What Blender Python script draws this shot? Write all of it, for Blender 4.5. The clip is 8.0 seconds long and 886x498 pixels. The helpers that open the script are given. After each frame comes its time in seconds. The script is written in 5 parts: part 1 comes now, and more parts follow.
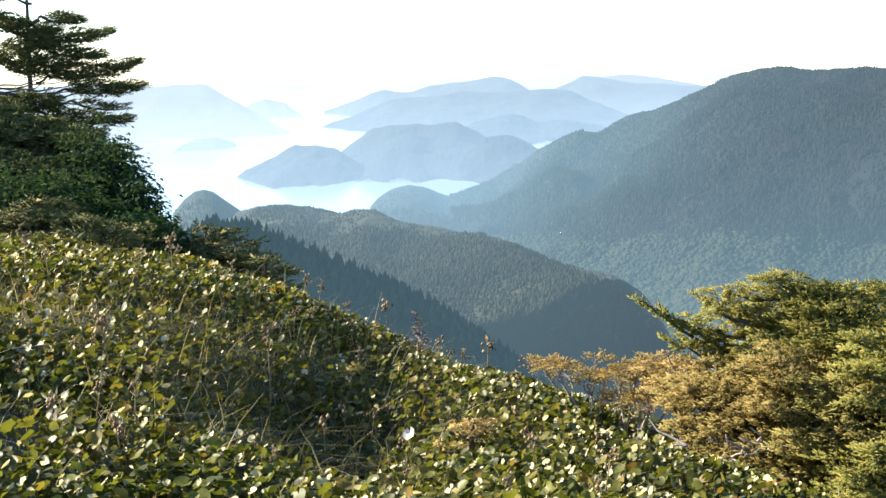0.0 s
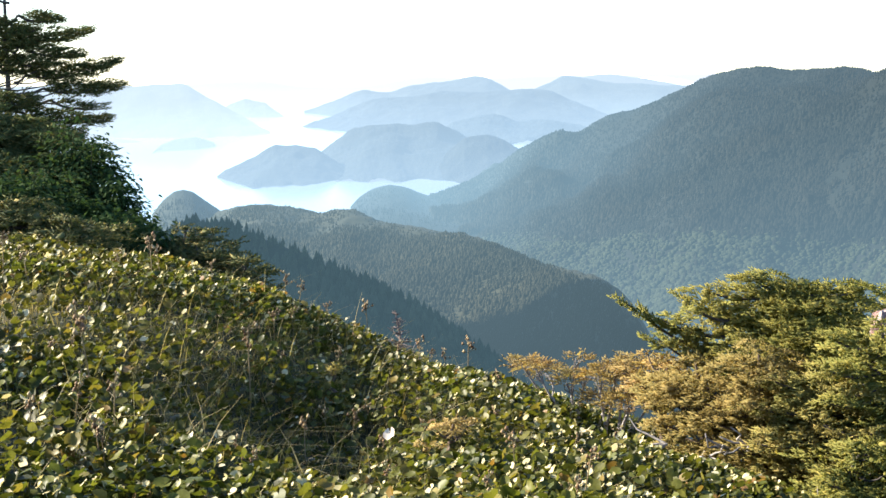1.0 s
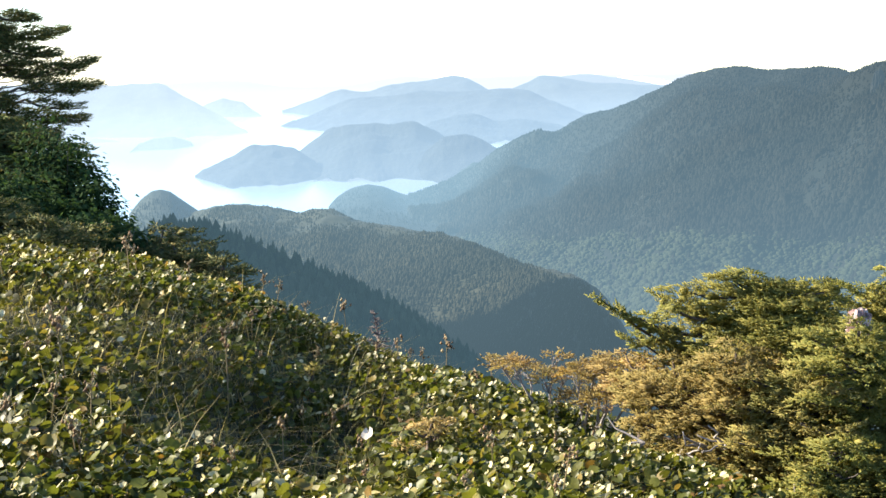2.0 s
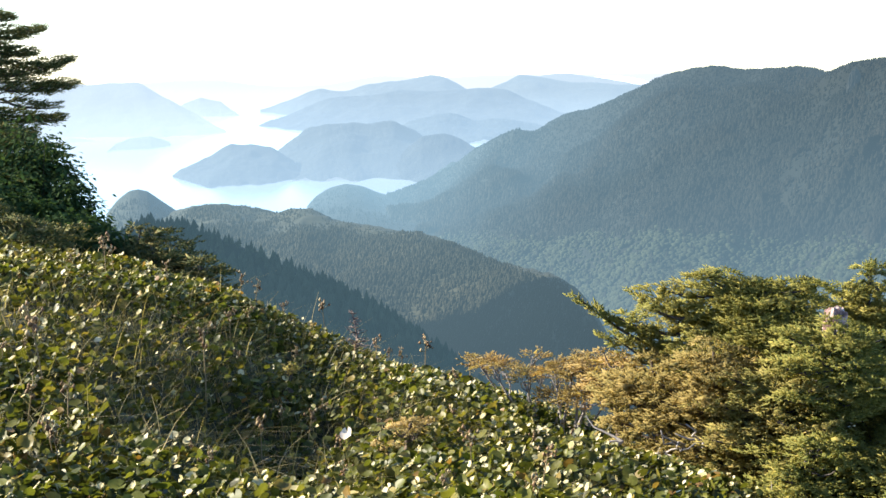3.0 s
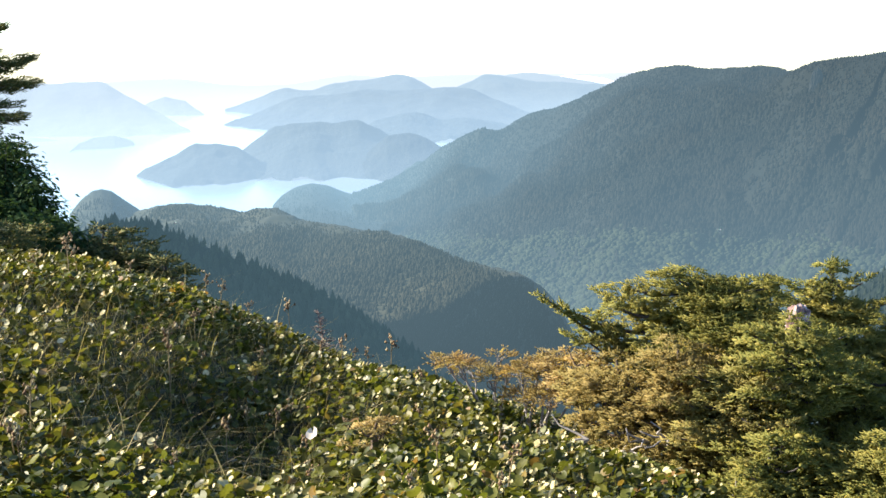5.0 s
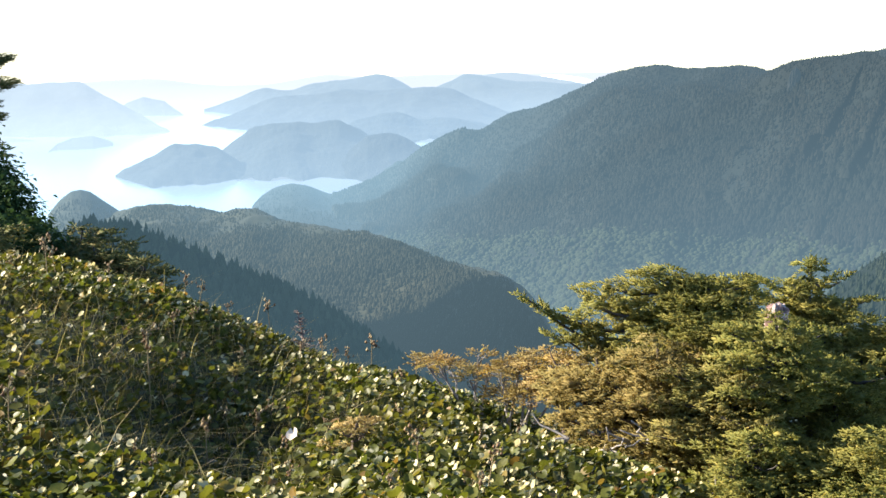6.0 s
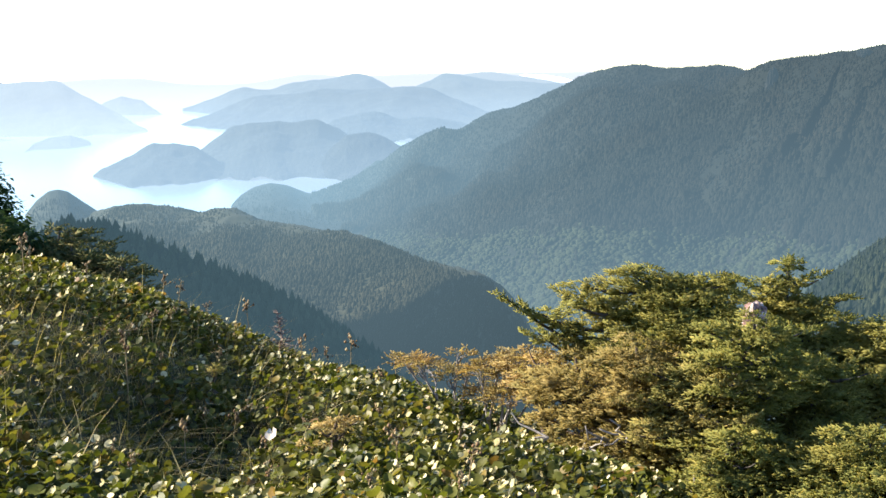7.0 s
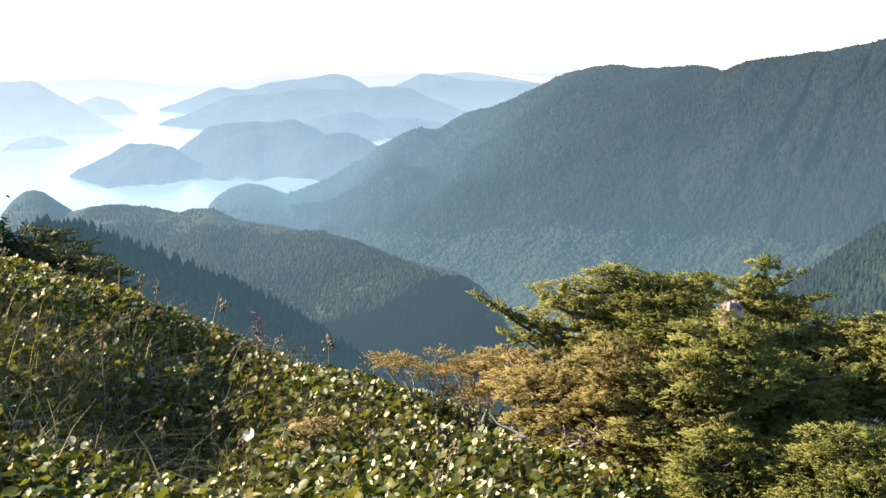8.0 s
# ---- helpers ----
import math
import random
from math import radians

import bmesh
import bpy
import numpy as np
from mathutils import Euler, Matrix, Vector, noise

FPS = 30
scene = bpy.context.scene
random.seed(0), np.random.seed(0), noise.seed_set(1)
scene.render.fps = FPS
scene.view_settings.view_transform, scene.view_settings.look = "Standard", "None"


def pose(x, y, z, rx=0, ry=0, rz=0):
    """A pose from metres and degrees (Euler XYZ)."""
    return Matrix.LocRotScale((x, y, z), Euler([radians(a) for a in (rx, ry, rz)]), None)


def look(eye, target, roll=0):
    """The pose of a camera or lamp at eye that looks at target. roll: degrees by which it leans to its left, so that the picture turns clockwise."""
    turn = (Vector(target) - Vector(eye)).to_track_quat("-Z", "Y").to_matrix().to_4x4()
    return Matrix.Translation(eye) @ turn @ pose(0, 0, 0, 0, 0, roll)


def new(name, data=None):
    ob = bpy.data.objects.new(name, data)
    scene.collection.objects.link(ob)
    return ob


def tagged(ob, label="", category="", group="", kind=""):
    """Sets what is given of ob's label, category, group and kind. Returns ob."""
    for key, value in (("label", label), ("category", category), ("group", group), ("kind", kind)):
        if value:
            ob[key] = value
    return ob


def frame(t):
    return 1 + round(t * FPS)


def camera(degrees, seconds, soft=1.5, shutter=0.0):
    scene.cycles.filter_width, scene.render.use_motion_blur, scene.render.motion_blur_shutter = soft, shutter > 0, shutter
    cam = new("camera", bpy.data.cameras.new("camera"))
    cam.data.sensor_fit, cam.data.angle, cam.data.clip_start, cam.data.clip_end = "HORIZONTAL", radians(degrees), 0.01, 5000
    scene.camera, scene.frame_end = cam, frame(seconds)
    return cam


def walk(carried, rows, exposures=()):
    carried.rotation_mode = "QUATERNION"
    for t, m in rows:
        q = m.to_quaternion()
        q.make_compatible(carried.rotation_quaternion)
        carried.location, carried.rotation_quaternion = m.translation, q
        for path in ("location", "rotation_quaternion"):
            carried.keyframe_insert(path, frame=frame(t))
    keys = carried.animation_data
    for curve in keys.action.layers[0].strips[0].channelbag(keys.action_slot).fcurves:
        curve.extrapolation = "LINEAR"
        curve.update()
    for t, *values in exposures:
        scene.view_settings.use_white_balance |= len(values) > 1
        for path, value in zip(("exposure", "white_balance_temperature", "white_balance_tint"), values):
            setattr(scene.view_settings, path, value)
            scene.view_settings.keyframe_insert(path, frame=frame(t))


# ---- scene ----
H = 150.0          # height of the eye above the water
ARM = 0.13         # the lens stands this far ahead of the tripod's axis
cam = camera(38.8, 8.0, soft=1.5)
ROWS = [  # seconds, yaw, pitch, roll
    (0.0, 0.0, -8.3, 0.0), (0.5, -0.443, -8.301, -0.005), (1.0, -0.892, -8.308, -0.039),
    (1.5, -1.365, -8.319, -0.061), (3.0, -2.851, -8.352, -0.116), (3.5, -3.249, -8.361, -0.109),
    (4.0, -3.684, -8.371, -0.112), (4.5, -4.025, -8.38, -0.162), (6.0, -5.318, -8.389, -0.135),
    (6.5, -5.79, -8.402, -0.157), (7.0, -6.256, -8.41, -0.184), (7.5, -6.775, -8.411, -0.202),
    (8.0, -7.263, -8.41, -0.21),
]
walk(cam, [(t, pose(0, -ARM, H, 0, 0, yaw) @ pose(0, ARM, 0, 90 + pitch, roll, 0)) for t, yaw, pitch, roll in ROWS],
     exposures=[(0.0, 2.01, 5700, 10), (8.0, 1.85, 5700, 10)])

# ---- daylight: a low sun ahead and to the left, hazy sky ----
SUN_AZ, SUN_EL = -73.0, 25.5
sun_dir = Vector((math.sin(radians(SUN_AZ)) * math.cos(radians(SUN_EL)), math.cos(radians(SUN_AZ)) * math.cos(radians(SUN_EL)), math.sin(radians(SUN_EL))))
world = bpy.data.worlds.new("sky")
scene.world = world
world.use_nodes = True
wt = world.node_tree
sky = wt.nodes.new("ShaderNodeTexSky")
sky.sky_type, sky.sun_disc = "NISHITA", False
sky.sun_elevation, sky.sun_rotation = radians(SUN_EL), radians(SUN_AZ)
sky.altitude, sky.air_density, sky.dust_density, sky.ozone_density = 600, 1.0, 0.25, 1.5
wt.links.new(sky.outputs[0], wt.nodes["Background"].inputs[0])
wt.nodes["Background"].inputs[1].default_value = 0.086
sun = new("sun", bpy.data.lights.new("sun", "SUN"))
sun.data.energy, sun.data.angle, sun.data.color = 5.0, radians(0.6), (1.0, 0.84, 0.58)
sun.matrix_world = look(tuple(sun_dir * 100 + Vector((0, 0, H))), (0, 0, H))

# ---- materials ----
def material(name, build):
    m = bpy.data.materials.new(name)
    m.use_nodes = True
    nt = m.node_tree
    b = nt.nodes["Principled BSDF"]
    build(nt, b)
    return m


def ramp(nt, source, stops):
    r = nt.nodes.new("ShaderNodeValToRGB")
    e = r.color_ramp.elements
    while len(e) < len(stops):
        e.new(0.5)
    for k, (p, c) in zip(e, stops):
        k.position, k.color = p, (*c, 1)
    nt.links.new(source, r.inputs[0])
    return r.outputs[0]


def noise_node(nt, scale, detail=4.0, rough=0.6, coord="Object"):
    c = nt.nodes.new("ShaderNodeTexCoord")
    n = nt.nodes.new("ShaderNodeTexNoise")
    n.inputs["Scale"].default_value, n.inputs["Detail"].default_value, n.inputs["Roughness"].default_value = scale, detail, rough
    nt.links.new(c.outputs[coord], n.inputs["Vector"])
    return n.outputs[0]


def blend(nt, fac, a, b, mode="MIX"):
    m = nt.nodes.new("ShaderNodeMix")
    m.data_type, m.blend_type = "RGBA", mode
    for sock, v in ((m.inputs[0], fac), (m.inputs[6], a), (m.inputs[7], b)):
        if isinstance(v, bpy.types.NodeSocket):
            nt.links.new(v, sock)
        else:
            sock.default_value = v if isinstance(v, float) else (*v, 1)
    return m.outputs[2]


def bump(nt, b, height, strength, distance):
    n = nt.nodes.new("ShaderNodeBump")
    n.inputs["Strength"].default_value, n.inputs["Distance"].default_value = strength, distance
    nt.links.new(height, n.inputs["Height"])
    nt.links.new(n.outputs[0], b.inputs["Normal"])


def island(nt):
    return nt.nodes.new("ShaderNodeNewGeometry").outputs["Random Per Island"]


def foliage(name, stops, rough=0.5, translucent=0.35, through_tint=(1.0, 1.0, 0.6), patch=1.5, patch_tint=(1, 1, 1), patch_amount=0.0, spec=0.4, per_object=False):
    """Leaves or needles: colour by leaf, a second colour in patches, light that shines through."""
    def build(nt, b):
        src = nt.nodes.new("ShaderNodeObjectInfo").outputs["Random"] if per_object else island(nt)
        col = ramp(nt, src, stops)
        if patch_amount:
            f = ramp(nt, noise_node(nt, patch, 3), [(0.42, (0, 0, 0)), (0.62, (patch_amount,) * 3)])
            col = blend(nt, f, col, patch_tint)
        fine = ramp(nt, noise_node(nt, 60, 3), [(0.3, (0.75,) * 3), (0.7, (1.1,) * 3)])
        col = blend(nt, 1.0, col, fine, "MULTIPLY")
        nt.links.new(col, b.inputs["Base Color"])
        b.inputs["Roughness"].default_value = rough
        b.inputs["Specular IOR Level"].default_value = spec
        t = nt.nodes.new("ShaderNodeBsdfTranslucent")
        nt.links.new(blend(nt, 1.0, col, through_tint, "MULTIPLY"), t.inputs[0])
        mix = nt.nodes.new("ShaderNodeMixShader")
        mix.inputs[0].default_value = translucent
        nt.links.new(b.outputs[0], mix.inputs[1])
        nt.links.new(t.outputs[0], mix.inputs[2])
        nt.links.new(mix.outputs[0], nt.nodes["Material Output"].inputs[0])
    return material(name, build)


def distance(name, low, high, scale, air, glow, by_island=False, bump_m=0.0, depth=None, mist=None, vary=0.35):
    """Woods on a far range: two greens in patches, with haze painted on as emission for so distant a backdrop."""
    def build(nt, b):
        n = noise_node(nt, scale, 6, 0.65)
        col = ramp(nt, n, [(0.35, low), (0.65, high)])
        if by_island:
            col = blend(nt, 1.0, col, ramp(nt, island(nt), [(0.0, (1 - vary,) * 3), (1.0, (1 + vary,) * 3)]), "MULTIPLY")
        nt.links.new(col, b.inputs["Base Color"])
        b.inputs["Roughness"].default_value = 0.9
        b.inputs["Specular IOR Level"].default_value = 0.1
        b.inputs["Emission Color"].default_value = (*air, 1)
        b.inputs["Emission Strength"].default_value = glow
        if depth or mist:  # the painted haze glows stronger on what is farther off, and low over water and valley
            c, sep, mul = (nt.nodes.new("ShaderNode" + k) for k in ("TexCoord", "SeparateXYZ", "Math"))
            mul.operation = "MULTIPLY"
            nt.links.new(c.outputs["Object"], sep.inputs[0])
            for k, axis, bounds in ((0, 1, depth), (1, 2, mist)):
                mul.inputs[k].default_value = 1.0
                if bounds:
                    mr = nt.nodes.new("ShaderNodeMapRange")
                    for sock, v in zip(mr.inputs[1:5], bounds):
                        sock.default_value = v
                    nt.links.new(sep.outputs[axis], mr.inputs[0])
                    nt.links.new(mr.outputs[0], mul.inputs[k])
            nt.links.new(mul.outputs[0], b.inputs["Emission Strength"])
        if bump_m:
            bump(nt, b, noise_node(nt, scale * 12, 5, 0.7), 1.0, bump_m)
    return material(name, build)


def bark(name, dark, light):
    def build(nt, b):
        nt.links.new(ramp(nt, noise_node(nt, 35, 5), [(0.3, dark), (0.7, light)]), b.inputs["Base Color"])
        b.inputs["Roughness"].default_value = 0.85
        bump(nt, b, noise_node(nt, 80, 4), 0.6, 0.004)
    return material(name, build)


# ---- mesh helpers ----
def raw_mesh(name, verts, faces, mat, smooth=False):
    """A mesh from arrays: verts (n, 3), faces (m, 3) or (m, 4)."""
    verts, faces = np.asarray(verts, np.float32), np.asarray(faces, np.int32)
    me = bpy.data.meshes.new(name)
    k = faces.shape[1]
    me.vertices.add(len(verts))
    me.vertices.foreach_set("co", verts.ravel())
    me.loops.add(faces.size)
    me.loops.foreach_set("vertex_index", faces.ravel())
    me.polygons.add(len(faces))
    me.polygons.foreach_set("loop_start", np.arange(0, faces.size, k, dtype=np.int32))
    if smooth:
        me.polygons.foreach_set("use_smooth", np.ones(len(faces), bool))
    me.materials.append(mat)
    me.update(calc_edges=True)
    return me


def grid_faces(nu, nv, wrap=False):
    u = np.arange(nu if wrap else nu - 1)[:, None]
    v = np.arange(nv - 1)[None, :]
    w = (u + 1) % nu
    return np.stack([u * nv + v, w * nv + v, w * nv + v + 1, u * nv + v + 1], -1).reshape(-1, 4)


def strew(template, pos, mats):
    """Copies of a template (verts, triangles) by place and 3x3 matrix, as one pair of arrays."""
    tv, tf = template
    v = np.einsum("kij,nj->kni", mats, tv) + pos[:, None, :]
    f = tf[None] + (np.arange(len(pos)) * len(tv))[:, None, None]
    return v.reshape(-1, 3), f.reshape(-1, 3)


def join(pairs):
    vs, fs, n = [], [], 0
    for v, f in pairs:
        if len(v):
            vs.append(v)
            fs.append(f + n)
            n += len(v)
    return np.concatenate(vs), np.concatenate(fs)


def part(name, me, parent=None, label="", m=None):
    ob = new(name, me)
    if parent is not None:
        ob.parent = parent
    if m is not None:
        ob.matrix_basis = m
    return tagged(ob, label)


def turns(yaw, pitch, roll, size):
    """3x3 matrices: x axis along yaw (from +x, counter-clockwise) and pitch up, rolled about itself, scaled."""
    cy, sy, cp, sp, cr, sr = np.cos(yaw), np.sin(yaw), np.cos(pitch), np.sin(pitch), np.cos(roll), np.sin(roll)
    x = np.stack([cy * cp, sy * cp, sp], -1)
    y0 = np.stack([-sy, cy, np.zeros_like(cy)], -1)
    z0 = np.cross(x, y0)
    y = y0 * cr[:, None] + z0 * sr[:, None]
    z = np.cross(x, y)
    return np.stack([x, y, z], -1) * np.asarray(size)[:, None, None]


def facing(normals, spin, size):
    """3x3 matrices whose z axis is each normal, spun about it, scaled."""
    n = normals / np.linalg.norm(normals, axis=1)[:, None]
    a = np.cross(n, [0.0, 1.0, 0.001])
    a /= np.linalg.norm(a, axis=1)[:, None]
    b = np.cross(n, a)
    x = a * np.cos(spin)[:, None] + b * np.sin(spin)[:, None]
    return np.stack([x, np.cross(n, x), n], -1) * np.asarray(size)[:, None, None]


def tubes(paths, sides=5):
    """Tapered limbs: each path is (points, radii)."""
    out = []
    for pts, rad in paths:
        pts, rad = np.asarray(pts, float), np.asarray(rad, float)
        d = np.gradient(pts, axis=0)
        d /= np.linalg.norm(d, axis=1)[:, None] + 1e-9
        a = np.cross(d, [0.31, 0.17, 0.93])
        a /= np.linalg.norm(a, axis=1)[:, None] + 1e-9
        b = np.cross(d, a)
        ang = np.arange(sides) * 2 * np.pi / sides
        ring = pts[:, None] + rad[:, None, None] * (np.cos(ang)[None, :, None] * a[:, None] + np.sin(ang)[None, :, None] * b[:, None])
        n = len(pts)
        q = grid_faces(sides, n, True)
        v = ring.transpose(1, 0, 2).reshape(-1, 3)
        out.append((v, np.concatenate([q[:, [0, 1, 2]], q[:, [0, 2, 3]]])))
    return join(out)


def polar(az, r, z):
    """A place by its bearing from straight ahead (degrees, clockwise), distance and height."""
    a = np.radians(az)
    return np.stack([np.sin(a) * r, np.cos(a) * r, np.broadcast_to(z, np.shape(a * r))], -1)


def fbm(x, y, seed=0, octaves=5, gain=0.5):
    """Smooth fractal noise of plane places, about -1 to 1."""
    g = np.random.default_rng(seed)
    tot, amp = np.zeros(np.broadcast(x, y).shape), 1.0
    for o in range(octaves):
        for _ in range(3):
            th, ph = g.uniform(0, 2 * np.pi, 2)
            k = 2.0 ** o * g.uniform(0.75, 1.3)
            c, s = np.cos(th) * k, np.sin(th) * k
            tot = tot + amp / 3 * 1.5 * np.sin(c * x + s * y + ph + 0.9 * np.sin(0.7 * (s * x - c * y) + ph * 3))
        amp *= gain
    return tot / 1.5


# ---- ground, water and ranges ----
def knoll(x, y):
    """Height of the hilltop under the camera, against the eye."""
    b = -0.15 - 0.0375 * np.clip(y - 5, -5, 5.6)
    h = -1.37 - 0.124 * np.clip(y, -12, 40) + b * np.where(x < -2.2, -2.2 - 1.2 * np.tanh((-2.2 - x) / 1.2), np.minimum(x, 12))
    h = h + 0.05 * fbm(x * 1.3, y * 1.3, 3, 3) + 0.02 * fbm(x * 5, y * 5, 4, 2)
    h = h - 0.5 * np.exp(-((x + 0.6) / 0.75) ** 2 - ((y - 7.5) / 1.4) ** 2)
    h = h - 0.05 * np.clip(x + 0.9, 0, 0.8) * np.exp(-((y - 5.6) / 1.1) ** 2) - 0.07 * np.exp(-((x + 2.6) / 0.8) ** 2 - ((y - 5.6) / 1.1) ** 2)
    h = h - 0.1 * np.clip(-x - 2.0, 0, 1.5) * np.clip((y - 7.5) / 2.5, 0, 1)
    edge = 10.8 + 0.15 * np.maximum(0, -x - 2.2)
    over = np.maximum(0, y - edge)
    return h - np.where(over < 1.6, 0.25 * over ** 2, 0.64 + 0.8 * (over - 1.6))


def ground_height(x, y):
    r = np.hypot(x, y)
    far = np.maximum(-4.0, 122 - 0.42 * r) + 6 * fbm(x / 60, y / 60, 8, 3) * np.clip(r / 200, 0, 1) * np.clip((900 - r) / 600, 0, 1)
    w = np.clip((r - 14) / 30, 0, 1)
    w = w * w * (3 - 2 * w)
    return (H + np.maximum(knoll(x, y), -34)) * (1 - w) + far * w


def m_ground(nt, b):
    n = noise_node(nt, 3.0, 6)
    col = ramp(nt, n, [(0.3, (0.018, 0.02, 0.008)), (0.5, (0.03, 0.035, 0.012)), (0.7, (0.07, 0.055, 0.025))])
    nt.links.new(col, b.inputs["Base Color"])
    b.inputs["Roughness"].default_value = 0.95
    bump(nt, b, noise_node(nt, 30, 5), 0.8, 0.03)


rr = np.concatenate([[0.001], np.exp(np.linspace(math.log(0.4), math.log(4950), 219))])
aa = np.linspace(0, 360, 200, endpoint=False)
A, Rr = np.meshgrid(aa, rr, indexing="ij")
gx, gy = np.sin(np.radians(A)) * Rr, np.cos(np.radians(A)) * Rr
gv = np.stack([gx, gy, ground_height(gx, gy)], -1).reshape(-1, 3)
tagged(new("ground", raw_mesh("ground", gv, grid_faces(200, 220, True)[:, ::-1], material("moss_and_soil", m_ground), True)),
       "mossy hilltop ground of dark soil falling away to a valley", "ground", kind="structure")


def m_water(nt, b):
    b.inputs["Base Color"].default_value = (0.05, 0.09, 0.12, 1)
    b.inputs["Roughness"].default_value = 0.12
    b.inputs["IOR"].default_value = 1.33
    b.inputs["Emission Color"].default_value = (0.1, 0.112, 0.116, 1)  # emission painted in as haze light over so distant a sheet of water
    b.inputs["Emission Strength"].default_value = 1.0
    bump(nt, b, noise_node(nt, 0.35, 3), 0.1, 0.3)


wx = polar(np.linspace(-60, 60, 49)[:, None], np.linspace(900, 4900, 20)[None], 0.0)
tagged(new("water", raw_mesh("water", wx.reshape(-1, 3), grid_faces(49, 20)[:, ::-1], material("sea_water_glow", m_water), True)),
       "calm pale sea inlet, its brightness partly painted haze glow", "sea", kind="structure")


def crest_line(crest, n):
    c = np.array(crest, float)
    az = np.linspace(c[0, 0], c[-1, 0], n)
    out = [np.interp(az, c[:, 0], c[:, k]) for k in range(1, c.shape[1])]
    m = max(2, n // 50)
    k = np.hanning(2 * m + 3)[1:-1]
    out = [np.convolve(np.pad(o, m, mode="edge"), k / k.sum(), "valid") for o in out]
    return az, out


def ridge(name, crest, front, back, foot, mat, label, n=150, nv=26, gully=0.0, gully_deg=0.6, rough=0.0, seed=1, shape=1.0, slant=0.0, knobs=0.0, knob_deg=1.0):
    """A hill range. crest: bearing, elevation from the eye, distance. front, back: widths of its slopes; foot: height of its foot.
    Returns the grid of its front slope and crest for the woods. knobs: how far its crest rises and falls in rounded tops and its shore runs in and out."""
    az, (el, d) = crest_line(crest, n)
    zc = H + d * np.tan(np.radians(el))
    v = np.concatenate([-np.linspace(1, 0, 10, endpoint=False), np.linspace(0, 1, nv)])
    a, vv = np.meshgrid(az, v, indexing="ij")
    D, Z = d[:, None], zc[:, None]
    t = np.abs(vv)
    prof = t ** shape + 0.0 * a
    prof = np.where(t < 0.12, prof * (t / 0.12) ** 0.35, prof)
    fr = np.interp(az, [c[0] for c in crest], np.broadcast_to(front, len(crest)))[:, None]
    fr = fr * (1 + 1.1 * knobs * fbm(a / knob_deg * 1.6, vv * 0 + 7, seed + 5, 3, 0.55) * np.clip(vv, 0, 1) ** 4)
    dist = np.where(vv >= 0, D - fr * vv, D - back * vv)
    z = Z + (np.where(vv < 0, foot - 8.0, foot) - Z) * prof
    z = z + knobs * np.clip(Z - foot, 0, 200) * (1 - t) * fbm((a + 0.5 * slant * vv) / knob_deg, vv * 2.2, seed + 3, 3, 0.5)
    hump = np.clip(t * 6, 0, 1) * np.clip((1 - t) * 5, 0, 1)
    g = fbm((a + slant * vv) / gully_deg + 0.5 * np.sin(vv * 4 + seed), vv * 3.0, seed, 3, 0.5)
    g = 0.55 * g + 0.45 * (1 - 2.2 * np.abs(fbm((a + 0.6 * slant * vv) / gully_deg * 1.7 + 5, vv * 4.5, seed + 31, 4, 0.55)))  # rounded ribs, narrow gullies
    gully = gully * np.clip((Z - foot) / 90, 0, 1) * (1 - 0.6 * t)
    dist = dist + gully * g * hump * 2
    z = z + gully * 0.6 * g * hump + rough * fbm(np.radians(a) * D / 30, dist / 40, seed + 9, 5, 0.6) * np.clip(t * 16, 0.5, 1)
    p = polar(a, dist, 0.0)
    p[..., 2] = z
    me = raw_mesh(name, p.reshape(-1, 3), grid_faces(n, nv + 10)[:, ::-1], mat, True)
    tagged(new(name, me), label, "mountain range", kind="structure")
    return p[:, 9:]
HAZE_GLOW = {  # emission painted on as haze before each range, by its distance; base colours of the woods are darkened to suit
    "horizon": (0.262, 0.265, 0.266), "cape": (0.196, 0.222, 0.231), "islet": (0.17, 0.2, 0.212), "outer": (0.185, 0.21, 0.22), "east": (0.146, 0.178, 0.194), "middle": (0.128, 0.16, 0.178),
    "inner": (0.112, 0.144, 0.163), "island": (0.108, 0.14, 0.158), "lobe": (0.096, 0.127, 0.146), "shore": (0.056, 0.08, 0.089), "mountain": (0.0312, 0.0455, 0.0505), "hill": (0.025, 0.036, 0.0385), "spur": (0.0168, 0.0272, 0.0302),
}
d_far = {k: distance(f"woods_haze_glow_{k}", (0.005, 0.007, 0.006), (0.01, 0.0115, 0.0085), 0.02, HAZE_GLOW[k], 1.02, bump_m=4.0, mist=(0, 70, 1.12, 0.94)) for k in ("horizon", "cape", "islet", "outer", "east", "middle", "inner", "island", "lobe")}
# nearer woods glow as well: haze is put in as emission over dimmed greens
m_shore = distance("shore_woods_ground_glow", (0.01, 0.014, 0.01), (0.018, 0.02, 0.012), 0.02, HAZE_GLOW["shore"], 1.0, depth=(1000, 1400, 0.64, 0.97))
m_shore_trees = distance("shore_conifers_glow", (0.01, 0.014, 0.01), (0.018, 0.02, 0.012), 0.012, HAZE_GLOW["shore"], 1.0, depth=(1000, 1400, 0.64, 0.97), by_island=True)
m_mount = distance("mountain_woods_ground_glow", (0.003, 0.004, 0.0025), (0.0055, 0.0058, 0.0036), 0.02, HAZE_GLOW["mountain"], 1.0, depth=(930, 1400, 0.78, 1.6), mist=(0, 150, 1.8, 0.88))
m_mount_trees = distance("mountain_conifers_glow", (0.0031, 0.0039, 0.0023), (0.0074, 0.0064, 0.0034), 0.012, HAZE_GLOW["mountain"], 1.0, depth=(930, 1400, 0.78, 1.6), mist=(0, 150, 1.8, 0.88), by_island=True, vary=0.15)
